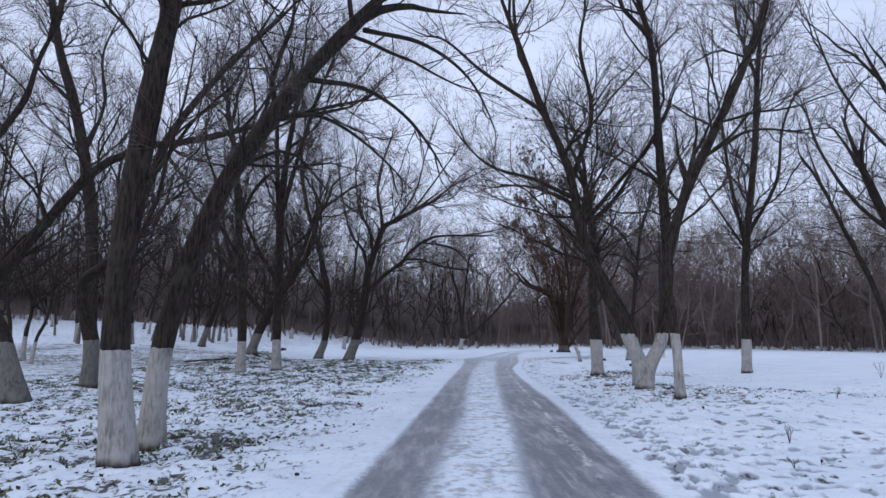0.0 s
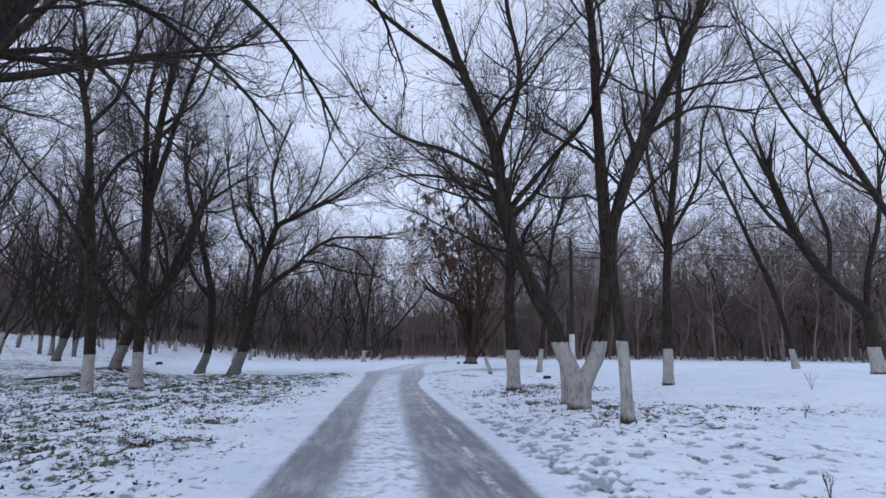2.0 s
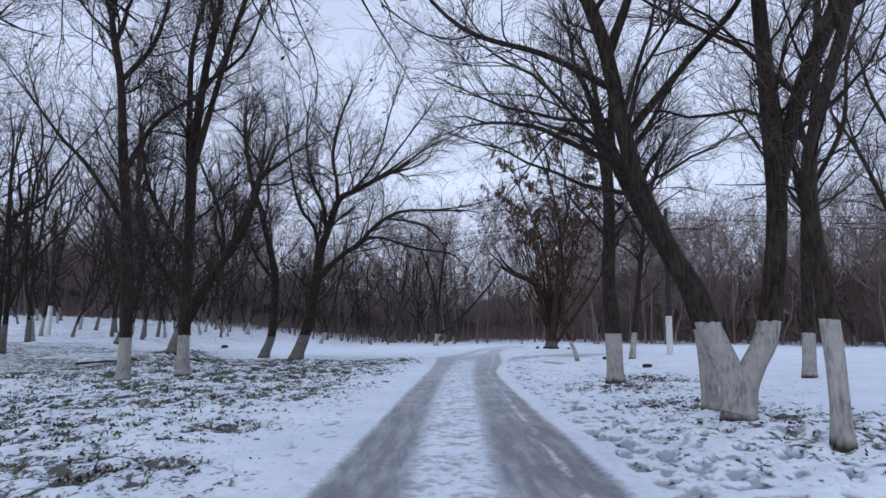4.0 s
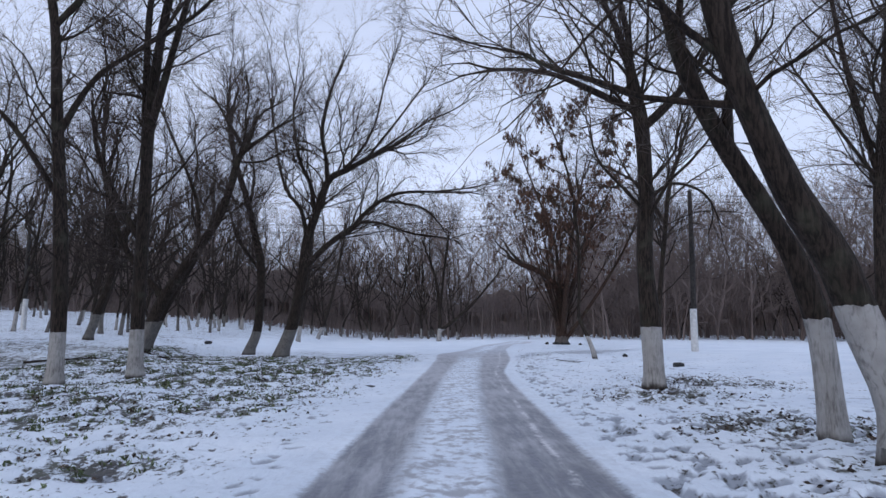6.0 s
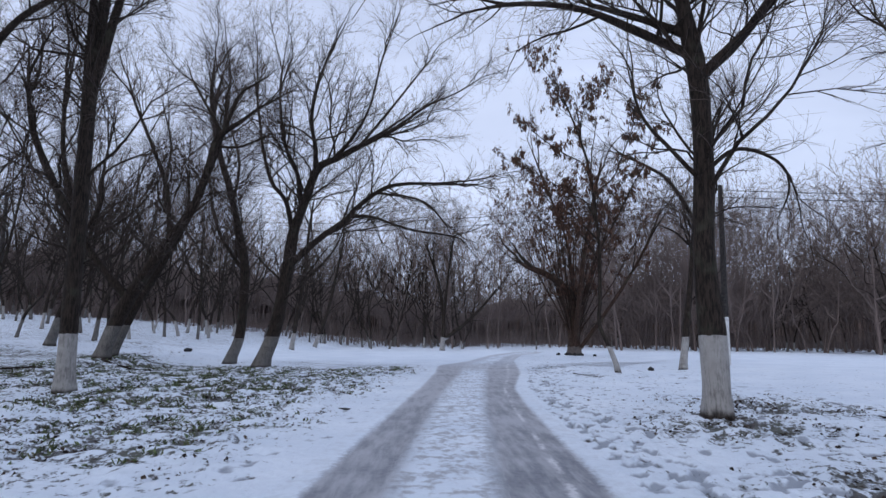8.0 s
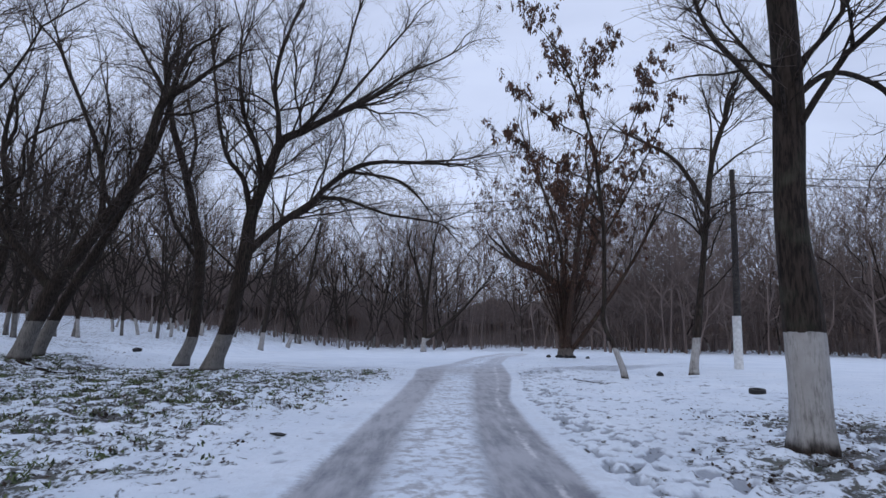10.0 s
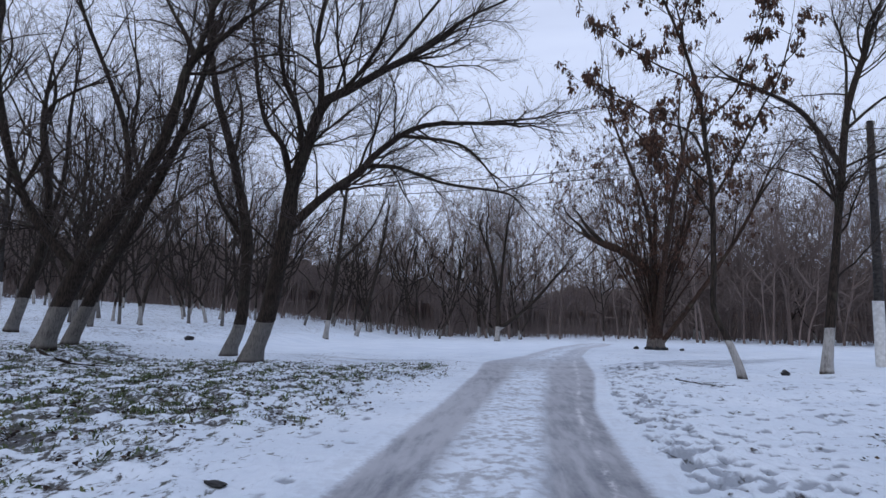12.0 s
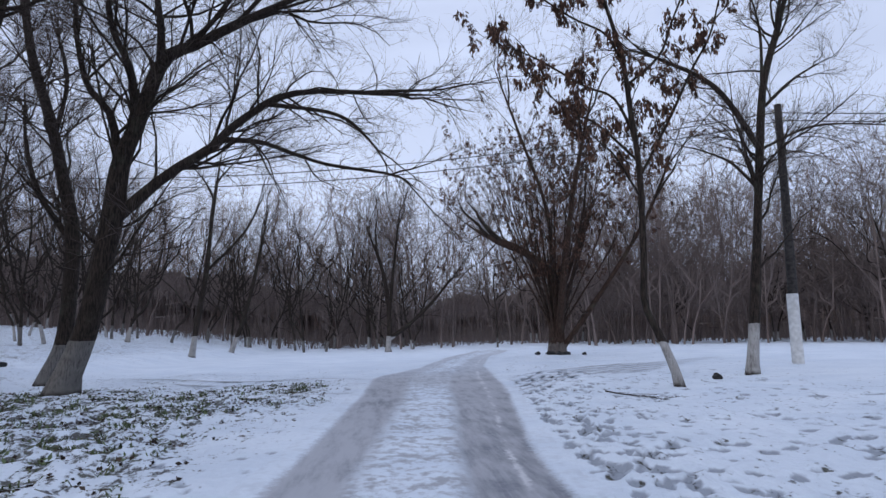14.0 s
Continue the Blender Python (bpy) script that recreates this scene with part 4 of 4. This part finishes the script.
def wild_limbs(rng, height, lean):
    """Limbs of an ordinary park tree: a trunk that forks into three to five rising limbs."""
    fork = height * rng.uniform(0.2, 0.34)
    a = rng.uniform(0, 2 * math.pi)
    lx, ly = math.cos(a) * lean, math.sin(a) * lean
    r = height * 0.0098
    bow = rng.normal(size=4) * 0.25
    out = [(r, r * 0.3, [(0, 0, 0), (lx * 0.3, ly * 0.3, fork * 0.5), (lx, ly, fork), (lx * 1.6 + bow[0], ly * 1.6 + bow[1], height * 0.62), (lx * 1.8 + bow[2], ly * 1.8 + bow[3], height * 0.86)])]
    for j in range(int(rng.integers(3, 6))):
        b = a + j * 2.1 + rng.normal() * 0.4
        s = rng.uniform(0.8, 1.35)
        ox, oy = math.cos(b) * height * 0.135 * s, math.sin(b) * height * 0.135 * s
        z0 = fork * rng.uniform(0.85, 1.7)
        way = [(lx, ly, z0)]
        for reach, rise in ((0.45, 0.05), (0.8, 0.13), (1.25, 0.21), (1.6, 0.32), (1.95, 0.39), (2.3, 0.46)):
            kink = rng.normal(size=3) * height * 0.017
            way.append((lx + ox * reach + kink[0], ly + oy * reach + kink[1], min(z0 + height * rise, height * 0.9) + kink[2]))
        out.append((r * 0.55, r * 0.18, way))
    return out


# ---- park trees farther off ----
STOCK = []
for j in range(7):
    g = np.random.default_rng(100 + j)
    STOCK.append((wild_limbs(g, 13.5 + j * 0.5, g.uniform(0.2, 1.9)), 300 + j))
SPOTS = [(-26.3, 44.5), (-22.9, 45.6), (-20.6, 39.5), (-23.4, 57.6), (-20.4, 54.6), (-24.8, 80.7), (-27.1, 91), (-29.8, 104.5), (-20.1, 81.7),
         (-51.4, 76.4), (-49.1, 78.5), (-44.2, 96), (-38, 86), (-13.4, 98.5), (-6.6, 91.5), (-5.4, 115), (-0.4, 105), (-4.4, 92), (-6.4, 111)]
g = np.random.default_rng(77)
for _ in range(54):
    SPOTS.append((g.uniform(-70, -12), g.uniform(60, 112)))
for _ in range(14):
    SPOTS.append((g.uniform(-12, 8) - 3, g.uniform(98, 122)))
for _ in range(26):
    q = g.uniform(0.12, 0.72)
    d = g.uniform(92, 125)
    SPOTS.append((d * math.sin(q), d * math.cos(q)))
for _ in range(10):
    SPOTS.append((g.uniform(-34, -17), g.uniform(22, 50)))
for _ in range(14):
    SPOTS.append((g.uniform(-48, -22), g.uniform(54, 82)))
stock_trees = []
for j, (x, y) in enumerate(SPOTS):
    if j < len(STOCK):
        t_ob = tree((x, y, ground_z(x, y)), STOCK[j][0], STOCK[j][1], "bare park tree with lime-washed foot standing in snow", detail=0.45, fine=0.5, group="bare trees in the snow", boughs=False, bark=BARK if j % 2 else BARK_FAINT)
        stock_trees.append(t_ob)
    else:
        s = g.uniform(0.75, 1.15)
        turn = Matrix.Rotation(g.uniform(0, 2 * math.pi), 4, "Z")
        copy_thing(stock_trees[int(g.integers(0, len(stock_trees)))], Matrix.Translation((x, y, ground_z(x, y) - 0.03)) @ turn @ Matrix.Diagonal((s, s, s, 1)))


# ---- woods that close the view ----
def build_woods():
    rng = np.random.default_rng(31)
    protos = []
    for j in range(9):
        gg = np.random.default_rng(500 + j)
        limbs = []
        for r0, r1, w in wild_limbs(gg, gg.uniform(12, 17), gg.uniform(0.2, 1.6)):
            P = spline(np.array(w, float), 14)
            limbs.append((P, np.linspace(r0, r1, 14) * 0.95))
        A, B, C, D = grow(limbs, gg, 0.36, 1.35, 0.0, 0.8, 0.5)
        LP, LR = np.stack([p for p, r in limbs])[:, ::2], np.stack([r for p, r in limbs])[:, ::2]
        sets = [tubes(LP, LR, 4), tubes(A[0][:, ::2], np.maximum(A[1][:, ::2], 0.018), 3), tubes(B[0][:, ::2], np.maximum(B[1][:, ::2], 0.016), 3), tubes(C[0][:, ::2], np.maximum(C[1][:, ::2], 0.014), 3)]
        v, f = gather(sets)
        protos.append((v, np.array(f)))
    vs, fs, base_n = [], [], 0
    for j in range(250):
        q = rng.uniform(-0.88, 0.88) if j < 190 else rng.uniform(0.26, 0.9)
        d = rng.uniform(94, 116) if j < 110 else rng.uniform(105, 160) if j < 190 else rng.uniform(82, 104)
        x, y = d * math.sin(q), d * math.cos(q) + 8
        v, f = protos[j % len(protos)]
        s, a = rng.uniform(0.9, 1.3), rng.uniform(0, 6.28)
        w = v * s
        w = np.stack([w[:, 0] * math.cos(a) - w[:, 1] * math.sin(a) + x, w[:, 0] * math.sin(a) + w[:, 1] * math.cos(a) + y, w[:, 2] + ground_z(x, y) - 0.1], -1)
        vs.append(w)
        fs.append(f + base_n)
        base_n += len(w)
    me = mesh_of("far_woods", np.concatenate(vs), np.concatenate(fs), HAZED_TWIG)
    tagged(new("far_woods", me), "dense brown leafless woods closing the horizon", "woods", kind="stuff")
    # the wood's depth: a ragged wall of far crowns
    q = np.linspace(-1.15, 1.15, 3000)
    tops = 13.0 + 2.0 * smooth(np.abs(q), 0.15, 0.4) - 4.5 * np.exp(-((q - 0.05) / 0.08) ** 2) + 1.0 * np.sin(q * 23) + 0.9 * np.sin(q * 61 + 1) + 0.35 * np.sin(q * 211 + 2) + rng.normal(size=3000) * 0.12
    rows = np.array([0.0, 0.5, 0.85, 1.0])
    d = 172 + 2.0 * rng.normal(size=(4, 3000))
    X, Y = d * np.sin(q), d * np.cos(q) + 8
    Z = terrain(X, Y) - 0.5 + rows[:, None] * tops
    idx = np.arange(12000).reshape(4, 3000)
    f = np.stack([idx[:-1, :-1], idx[:-1, 1:], idx[1:, 1:], idx[1:, :-1]], -1).reshape(-1, 4)
    tagged(new("backdrop", mesh_of("backdrop", np.stack([X, Y, Z], -1).reshape(-1, 3), f, HAZED_WOOD)), "dim brown depth of the distant woods", "woods", kind="structure")
    # crown tips of the trees behind
    n = 52000
    q, d = rng.uniform(-0.95, 0.95, n), rng.uniform(112, 170, n)
    right = np.arange(n) > 40000
    q[right], d[right] = rng.uniform(0.24, 0.95, right.sum()), rng.uniform(88, 125, right.sum())
    x, y = d * np.sin(q), d * np.cos(q) + 8
    top = 15.5 - 4.5 * np.exp(-((q - 0.05) / 0.08) ** 2) + 1.6 * np.sin(q * 37) + 1.2 * np.sin(q * 97 + 2)
    z = terrain(x, y) + top * np.where(right, 0.72, 1.0) * np.sqrt(rng.uniform(0.2, 1.0, n))
    P = np.zeros((n, 2, 3))
    P[:, 0] = np.stack([x, y, z - 1.5], -1)
    P[:, 1] = P[:, 0] + np.stack([rng.normal(size=n) * 1.2, rng.normal(size=n) * 1.2, rng.uniform(0.1, 1.9, n)], -1)
    v, f = tubes(P, rng.uniform(0.03, 0.052, n)[:, None] * np.array([1.0, 0.4]), 3)
    tagged(new("crown_tips", mesh_of("crown_tips", v, f, HAZED_TWIG)), "hazy brown crown tips of the far woods", "woods", kind="stuff")
    # undergrowth: thin stems and brush between the trees
    n = 9000
    q, d = rng.uniform(-0.9, 0.9, n), rng.uniform(104, 168, n)
    x, y = d * np.sin(q), d * np.cos(q) + 8
    h = rng.uniform(1.2, 5.0, n) * rng.uniform(0.6, 1.0, n)
    P = np.zeros((n, 3, 3))
    P[:, 0] = np.stack([x, y, terrain(x, y) - 0.1], -1)
    P[:, 1] = P[:, 0] + np.stack([rng.normal(size=n) * 0.3, rng.normal(size=n) * 0.3, h * 0.5], -1)
    P[:, 2] = P[:, 1] + np.stack([rng.normal(size=n) * 0.9, rng.normal(size=n) * 0.9, h * 0.5], -1)
    R = rng.uniform(0.02, 0.06, n)[:, None] * np.array([1.0, 0.7, 0.25])
    v, f = tubes(P, R, 3)
    tagged(new("undergrowth", mesh_of("undergrowth", v, f, HAZED_TWIG)), "tangled leafless brush under the far woods", "undergrowth", kind="stuff")


build_woods()


# ---- utility poles and wires ----
def utility_pole(x, y, height, lean):
    z = ground_z(x, y)
    root = tagged(new("utility_pole"), "dark wooden utility pole with white-painted concrete foot", "utility pole", "utility poles")
    root.location = (x, y, z)
    v, f = tubes(np.array([[(0, 0, -0.3), (0, 0, 2.4)]]) + np.zeros((1, 2, 3)), np.array([[0.2, 0.19]]), 16)
    foot = part("foot", mesh_of("foot", v, f, LIME), root, "white-painted foot")
    P = np.array([[(0, 0, 0.5), (lean * 0.3, 0, 2.4), (lean * 0.7, 0, height * 0.6), (lean, 0, height)]])
    R = np.array([[0.165, 0.16, 0.145, 0.12]])
    v, f = tubes(P, R, 14)
    cap = len(v) - 14 + np.arange(14)
    part("shaft", mesh_of("shaft", v, f.tolist() + [cap.tolist()], CONCRETE), root, "dark weathered shaft")
    for side, h in ((1, height - 0.25), (-1, height - 0.25), (1, height - 0.75), (-1, height - 0.75)):
        hook = np.array([[(lean, side * 0.1, h), (lean, side * 0.26, h - 0.02), (lean, side * 0.28, h + 0.09)]])
        v, f = tubes(hook, np.full((1, 3), 0.011), 6)
        k = part("hook", mesh_of("hook", v, f, METAL), root)
        bell = np.array([[(lean, side * 0.28, h + 0.05), (lean, side * 0.28, h + 0.09), (lean, side * 0.28, h + 0.14), (lean, side * 0.28, h + 0.17)]])
        v, f = tubes(bell, np.array([[0.045, 0.04, 0.028, 0.03]]), 10)
        part("insulator", mesh_of("insulator", v, f, PORCELAIN), k, "dirty white insulator")
    return root


POLE_A, POLE_B = (16.0, 46.2, 9.3), (-30.5, 60.0, 10.4)
utility_pole(*POLE_A, 0.1)
utility_pole(*POLE_B, -0.2)


def wire(a, b, sag):
    s = np.linspace(0, 1, 28)[:, None]
    p = np.array(a) * (1 - s) + np.array(b) * s
    p[:, 2] -= sag * 4 * s[:, 0] * (1 - s[:, 0])
    v, f = tubes(p[None], np.full((1, 28), 0.018), 5)
    tagged(new("overhead_wire", mesh_of("overhead_wire", v, f, WIRE)), "thin dark overhead wire strung between the poles", "wire", "overhead wires")


za, zb = ground_z(*POLE_A[:2]), ground_z(*POLE_B[:2])
for off, dz, sag in ((0.28, -0.2, 1.9), (-0.28, -0.7, 2.0)):
    top_a = (POLE_A[0] + 0.1, POLE_A[1] + off, za + POLE_A[2] + dz)
    top_b = (POLE_B[0] - 0.2, POLE_B[1] + off, zb + POLE_B[2] + dz)
    wire(top_a, top_b, sag)
    wire(top_a, (60.0, 36.0 + off, za + 9.3 + dz), 0.9)
    wire(top_b, (-76.0, 72.0 + off, zb + 11.4 + dz), 0.8)


# ---- things lying on the snow ----
def lump_thing(name, x, y, size, material, label, category, seed, group=""):
    """A rough lump lying on the ground."""
    bm = bmesh.new()
    bmesh.ops.create_icosphere(bm, subdivisions=3, radius=1)
    rng = np.random.default_rng(seed)
    ph = rng.uniform(0, 6, 3)
    for vv in bm.verts:
        c = vv.co
        k = 1 + 0.2 * math.sin(3 * c.x + ph[0]) + 0.16 * math.sin(5 * c.y + ph[1]) + 0.12 * math.sin(7 * c.z + 4 * c.x + ph[2])
        vv.co = Vector((c.x * k * size[0], c.y * k * size[1], c.z * k * size[2]))
    me = bpy.data.meshes.new(name)
    bm.to_mesh(me)
    bm.free()
    me.materials.append(material)
    ob = new(name, me)
    ob.matrix_world = pose(x, y, ground_z(x, y) + size[2] * 0.55, 0, 0, rng.uniform(0, 180))
    return tagged(ob, label, category, group)


def old_tyre(x, y):
    bm = bmesh.new()
    n, m = 36, 12
    rows = []
    for i in range(n):
        a = 2 * math.pi * i / n
        row = []
        for j in range(m):
            b = 2 * math.pi * j / m
            r = 0.16 + 0.05 * math.copysign(abs(math.cos(b)) ** 0.6, math.cos(b))
            z = 0.07 * math.copysign(abs(math.sin(b)) ** 0.6, math.sin(b))
            row.append(bm.verts.new((r * math.cos(a), r * math.sin(a), z)))
        rows.append(row)
    for i in range(n):
        for j in range(m):
            bm.faces.new((rows[i][j], rows[(i + 1) % n][j], rows[(i + 1) % n][(j + 1) % m], rows[i][(j + 1) % m]))
    me = bpy.data.meshes.new("old_tyre")
    bm.to_mesh(me)
    bm.free()
    me.materials.append(RUBBISH)
    ob = new("old_tyre", me)
    ob.matrix_world = pose(x, y, ground_z(x, y) + 0.055, 6, -4, 20)
    tagged(ob, "black discarded tyre half sunk in snow", "tyre")


def dry_sprig(x, y, height, seed):
    """A dead weed: a few forked stalks standing in the snow."""
    rng = np.random.default_rng(seed)
    root = tagged(new("dry_weed"), "small dead forked weed standing in snow", "weed", "dead weeds")
    root.location = (x, y, ground_z(x, y))
    for j in range(6):
        a, lean = rng.uniform(0, 6.28), rng.uniform(0.2, 0.7)
        P = np.array([(0, 0, -0.02), (math.cos(a) * lean * 0.4, math.sin(a) * lean * 0.4, 0.55), (math.cos(a) * lean, math.sin(a) * lean, 1.0)]) * height
        sets = [tubes(P[None], np.array([[0.005, 0.004, 0.002]]), 4)]
        for _ in range(4):
            q = P[1] + (P[2] - P[1]) * rng.random()
            sets.append(tubes(np.stack([q, q + rng.normal(size=3) * 0.12 * height + np.array([0, 0, 0.12 * height])])[None], np.array([[0.003, 0.0015]]), 3))
        v, f = gather(sets)
        part("stalk", mesh_of("stalk", v, f, TWIG), root)


for j, (x, y, h) in enumerate(((5.1, 8.6, 0.22), (4.4, 7.2, 0.1), (9.2, 14.2, 0.24), (15.5, 22.0, 0.5), (-2.2, 30.0, 0.3), (-7.5, 20.0, 0.3))):
    dry_sprig(x, y, h, 60 + j)
old_tyre(10.4, 34.4)
lump_thing("clod", 10.6, 41.6, (0.16, 0.12, 0.1), RUBBISH, "dark lump lying on snow", "clod", 3, "dark clods")
lump_thing("clod", -13.6, 52.5, (0.2, 0.16, 0.16), RUBBISH, "dark lump lying on snow", "clod", 5, "dark clods")


def fallen_branch(points, radius, seed, label):
    """A dead branch lying on the snow, with side twigs."""
    rng = np.random.default_rng(seed)
    p = spline([(x, y, ground_z(x, y) + 0.5 * radius + h) for x, y, h in points], 14)
    root = tagged(new("fallen_branch"), label, "branch", "fallen branches")
    root.location = p[0]
    q = p - p[0]
    v, f = tubes(q[None], np.linspace(radius, radius * 0.3, 14)[None], 7)
    part("stem", mesh_of("stem", v, f, BARK_PLAIN), root)
    for j in range(9):
        i = int(rng.integers(3, 13))
        side = unit(q[i] - q[i - 1]) + np.array([rng.normal() * 0.6, rng.normal() * 0.6, abs(rng.normal()) * 0.12])
        way = q[i] + np.linspace(0, 1, 4)[:, None] * side * rng.uniform(0.2, 0.55) + np.array([0, 0, 0.01])
        v, f = tubes(way[None], np.linspace(radius * 0.4, radius * 0.15, 4)[None], 4)
        part("twig", mesh_of("twig", v, f, BARK_PLAIN), root)


fallen_branch([(6.7, 39.2, 0.05), (6.9, 38.7, 0.03), (7.25, 38.0, 0.02), (7.4, 37.7, 0.0)], 0.018, 1, "thin dead branch lying on trodden snow")
fallen_branch([(-12.3, 40.2, 0.04), (-11.5, 39.8, 0.03), (-10.6, 39.6, 0.03), (-9.7, 39.7, 0.02)], 0.05, 2, "long dead branch lying beside the forked tree")
fallen_branch([(-14.8, 35.6, 0.04), (-13.9, 35.9, 0.08), (-13.0, 36.4, 0.05), (-12.2, 36.4, 0.1)], 0.05, 3, "crooked dead branch lying on patchy snow")
for j, (x, y, r) in enumerate(((9.9, 58.7, 0.16), (10.5, 58.4, 0.22), (10.95, 58.3, 0.18), (11.4, 58.5, 0.2), (12.5, 58.9, 0.14))):
    lump_thing("clod", x, y, (r, r * 0.8, r * 0.6), RUBBISH, "dark clod of earth heaped at the tree's foot", "clod", 20 + j, "dark clods")


def scatter(n, x0, x1, y0, y1, rng, power=1.0, floor=0.15):
    """Points spread over the ground, thicker where it is bare."""
    x, y = rng.uniform(x0, x1, n), rng.uniform(y0, y1, n)
    keep = rng.random(n) < np.maximum(bareness(x, y) - floor, 0) ** power
    return x[keep], y[keep]


def build_litter():
    rng = np.random.default_rng(41)
    # clumps of wet leaves
    x, y = scatter(30000, -14, 12, 1, 50, rng, 1.3, 0.24)
    each = 4
    px = np.repeat(x, each) + rng.normal(size=len(x) * each) * 0.07
    py = np.repeat(y, each) + rng.normal(size=len(x) * each) * 0.05
    pts = np.stack([px, py, terrain(px, py) + rng.uniform(0.0, 0.025, len(px))], -1)
    v, f = leaf_cards(pts, 0.072, rng, 0.0)
    v[:, 2] = np.maximum(v[:, 2] * 0.7 + 0.3 * np.repeat(pts[:, 2], 5), np.repeat(terrain(px, py), 5) + 0.004)
    tagged(new("fallen_leaves", mesh_of("fallen_leaves", v, f, FALLEN_LEAF, False)), "dark wet fallen leaves poking through snow", "fallen leaves", kind="stuff")
    # broad weed leaves that stand out of the snow
    x, y = scatter(30000, -14, 4, 2, 50, rng, 1.8, 0.33)
    px = np.repeat(x, 6) + rng.normal(size=len(x) * 6) * 0.06
    py = np.repeat(y, 6) + rng.normal(size=len(x) * 6) * 0.05
    v, f = leaf_cards(np.stack([px, py, terrain(px, py) - 0.005], -1), 0.09, rng, -0.6, 0.55)
    v[:, 2] = np.maximum(v[:, 2], np.repeat(terrain(px, py), 5) - 0.01)
    tagged(new("weeds", mesh_of("weeds", v, f, WEED, False)), "half-frozen dark green weed leaves in thin snow", "weeds", kind="stuff")
    # grass blades
    x, y = scatter(26000, -14, 3, 2, 46, rng, 1.4, 0.42)
    each = 6
    n = len(x) * each
    px = np.repeat(x, each) + rng.normal(size=n) * 0.05
    py = np.repeat(y, each) + rng.normal(size=n) * 0.05
    a = rng.uniform(0, 6.28, n)
    L = rng.uniform(0.05, 0.13, n)
    lean = rng.uniform(0.7, 1.8, n)
    z = terrain(px, py) - 0.01
    dx, dy = np.cos(a), np.sin(a)
    w = 0.009
    v = np.stack([np.stack([px - dy * w, py + dx * w, z], -1), np.stack([px + dy * w, py - dx * w, z], -1),
                  np.stack([px + dx * L * lean * 0.4 + dy * w, py + dy * L * lean * 0.4 - dx * w, z + L * 0.5], -1),
                  np.stack([px + dx * L * lean * 0.4 - dy * w, py + dy * L * lean * 0.4 + dx * w, z + L * 0.5], -1),
                  np.stack([px + dx * L * lean, py + dy * L * lean, z + L * 0.35], -1)], 1)
    b = np.arange(n)[:, None] * 5
    f = (b + np.array([0, 1, 2, 3])).tolist() + (b + np.array([3, 2, 4])).tolist()
    tagged(new("grass", mesh_of("grass", v.reshape(-1, 3), f, GRASS, False)), "green winter grass tips through thin snow", "grass", kind="stuff")


build_litter()
# nearly flat black lump, added for the look of a small dark dent
lump_thing("clod", -0.5, 27.0, (0.17, 0.06, 0.014), RUBBISH, "dark lump lying on snow", "clod", 8, "dark clods")
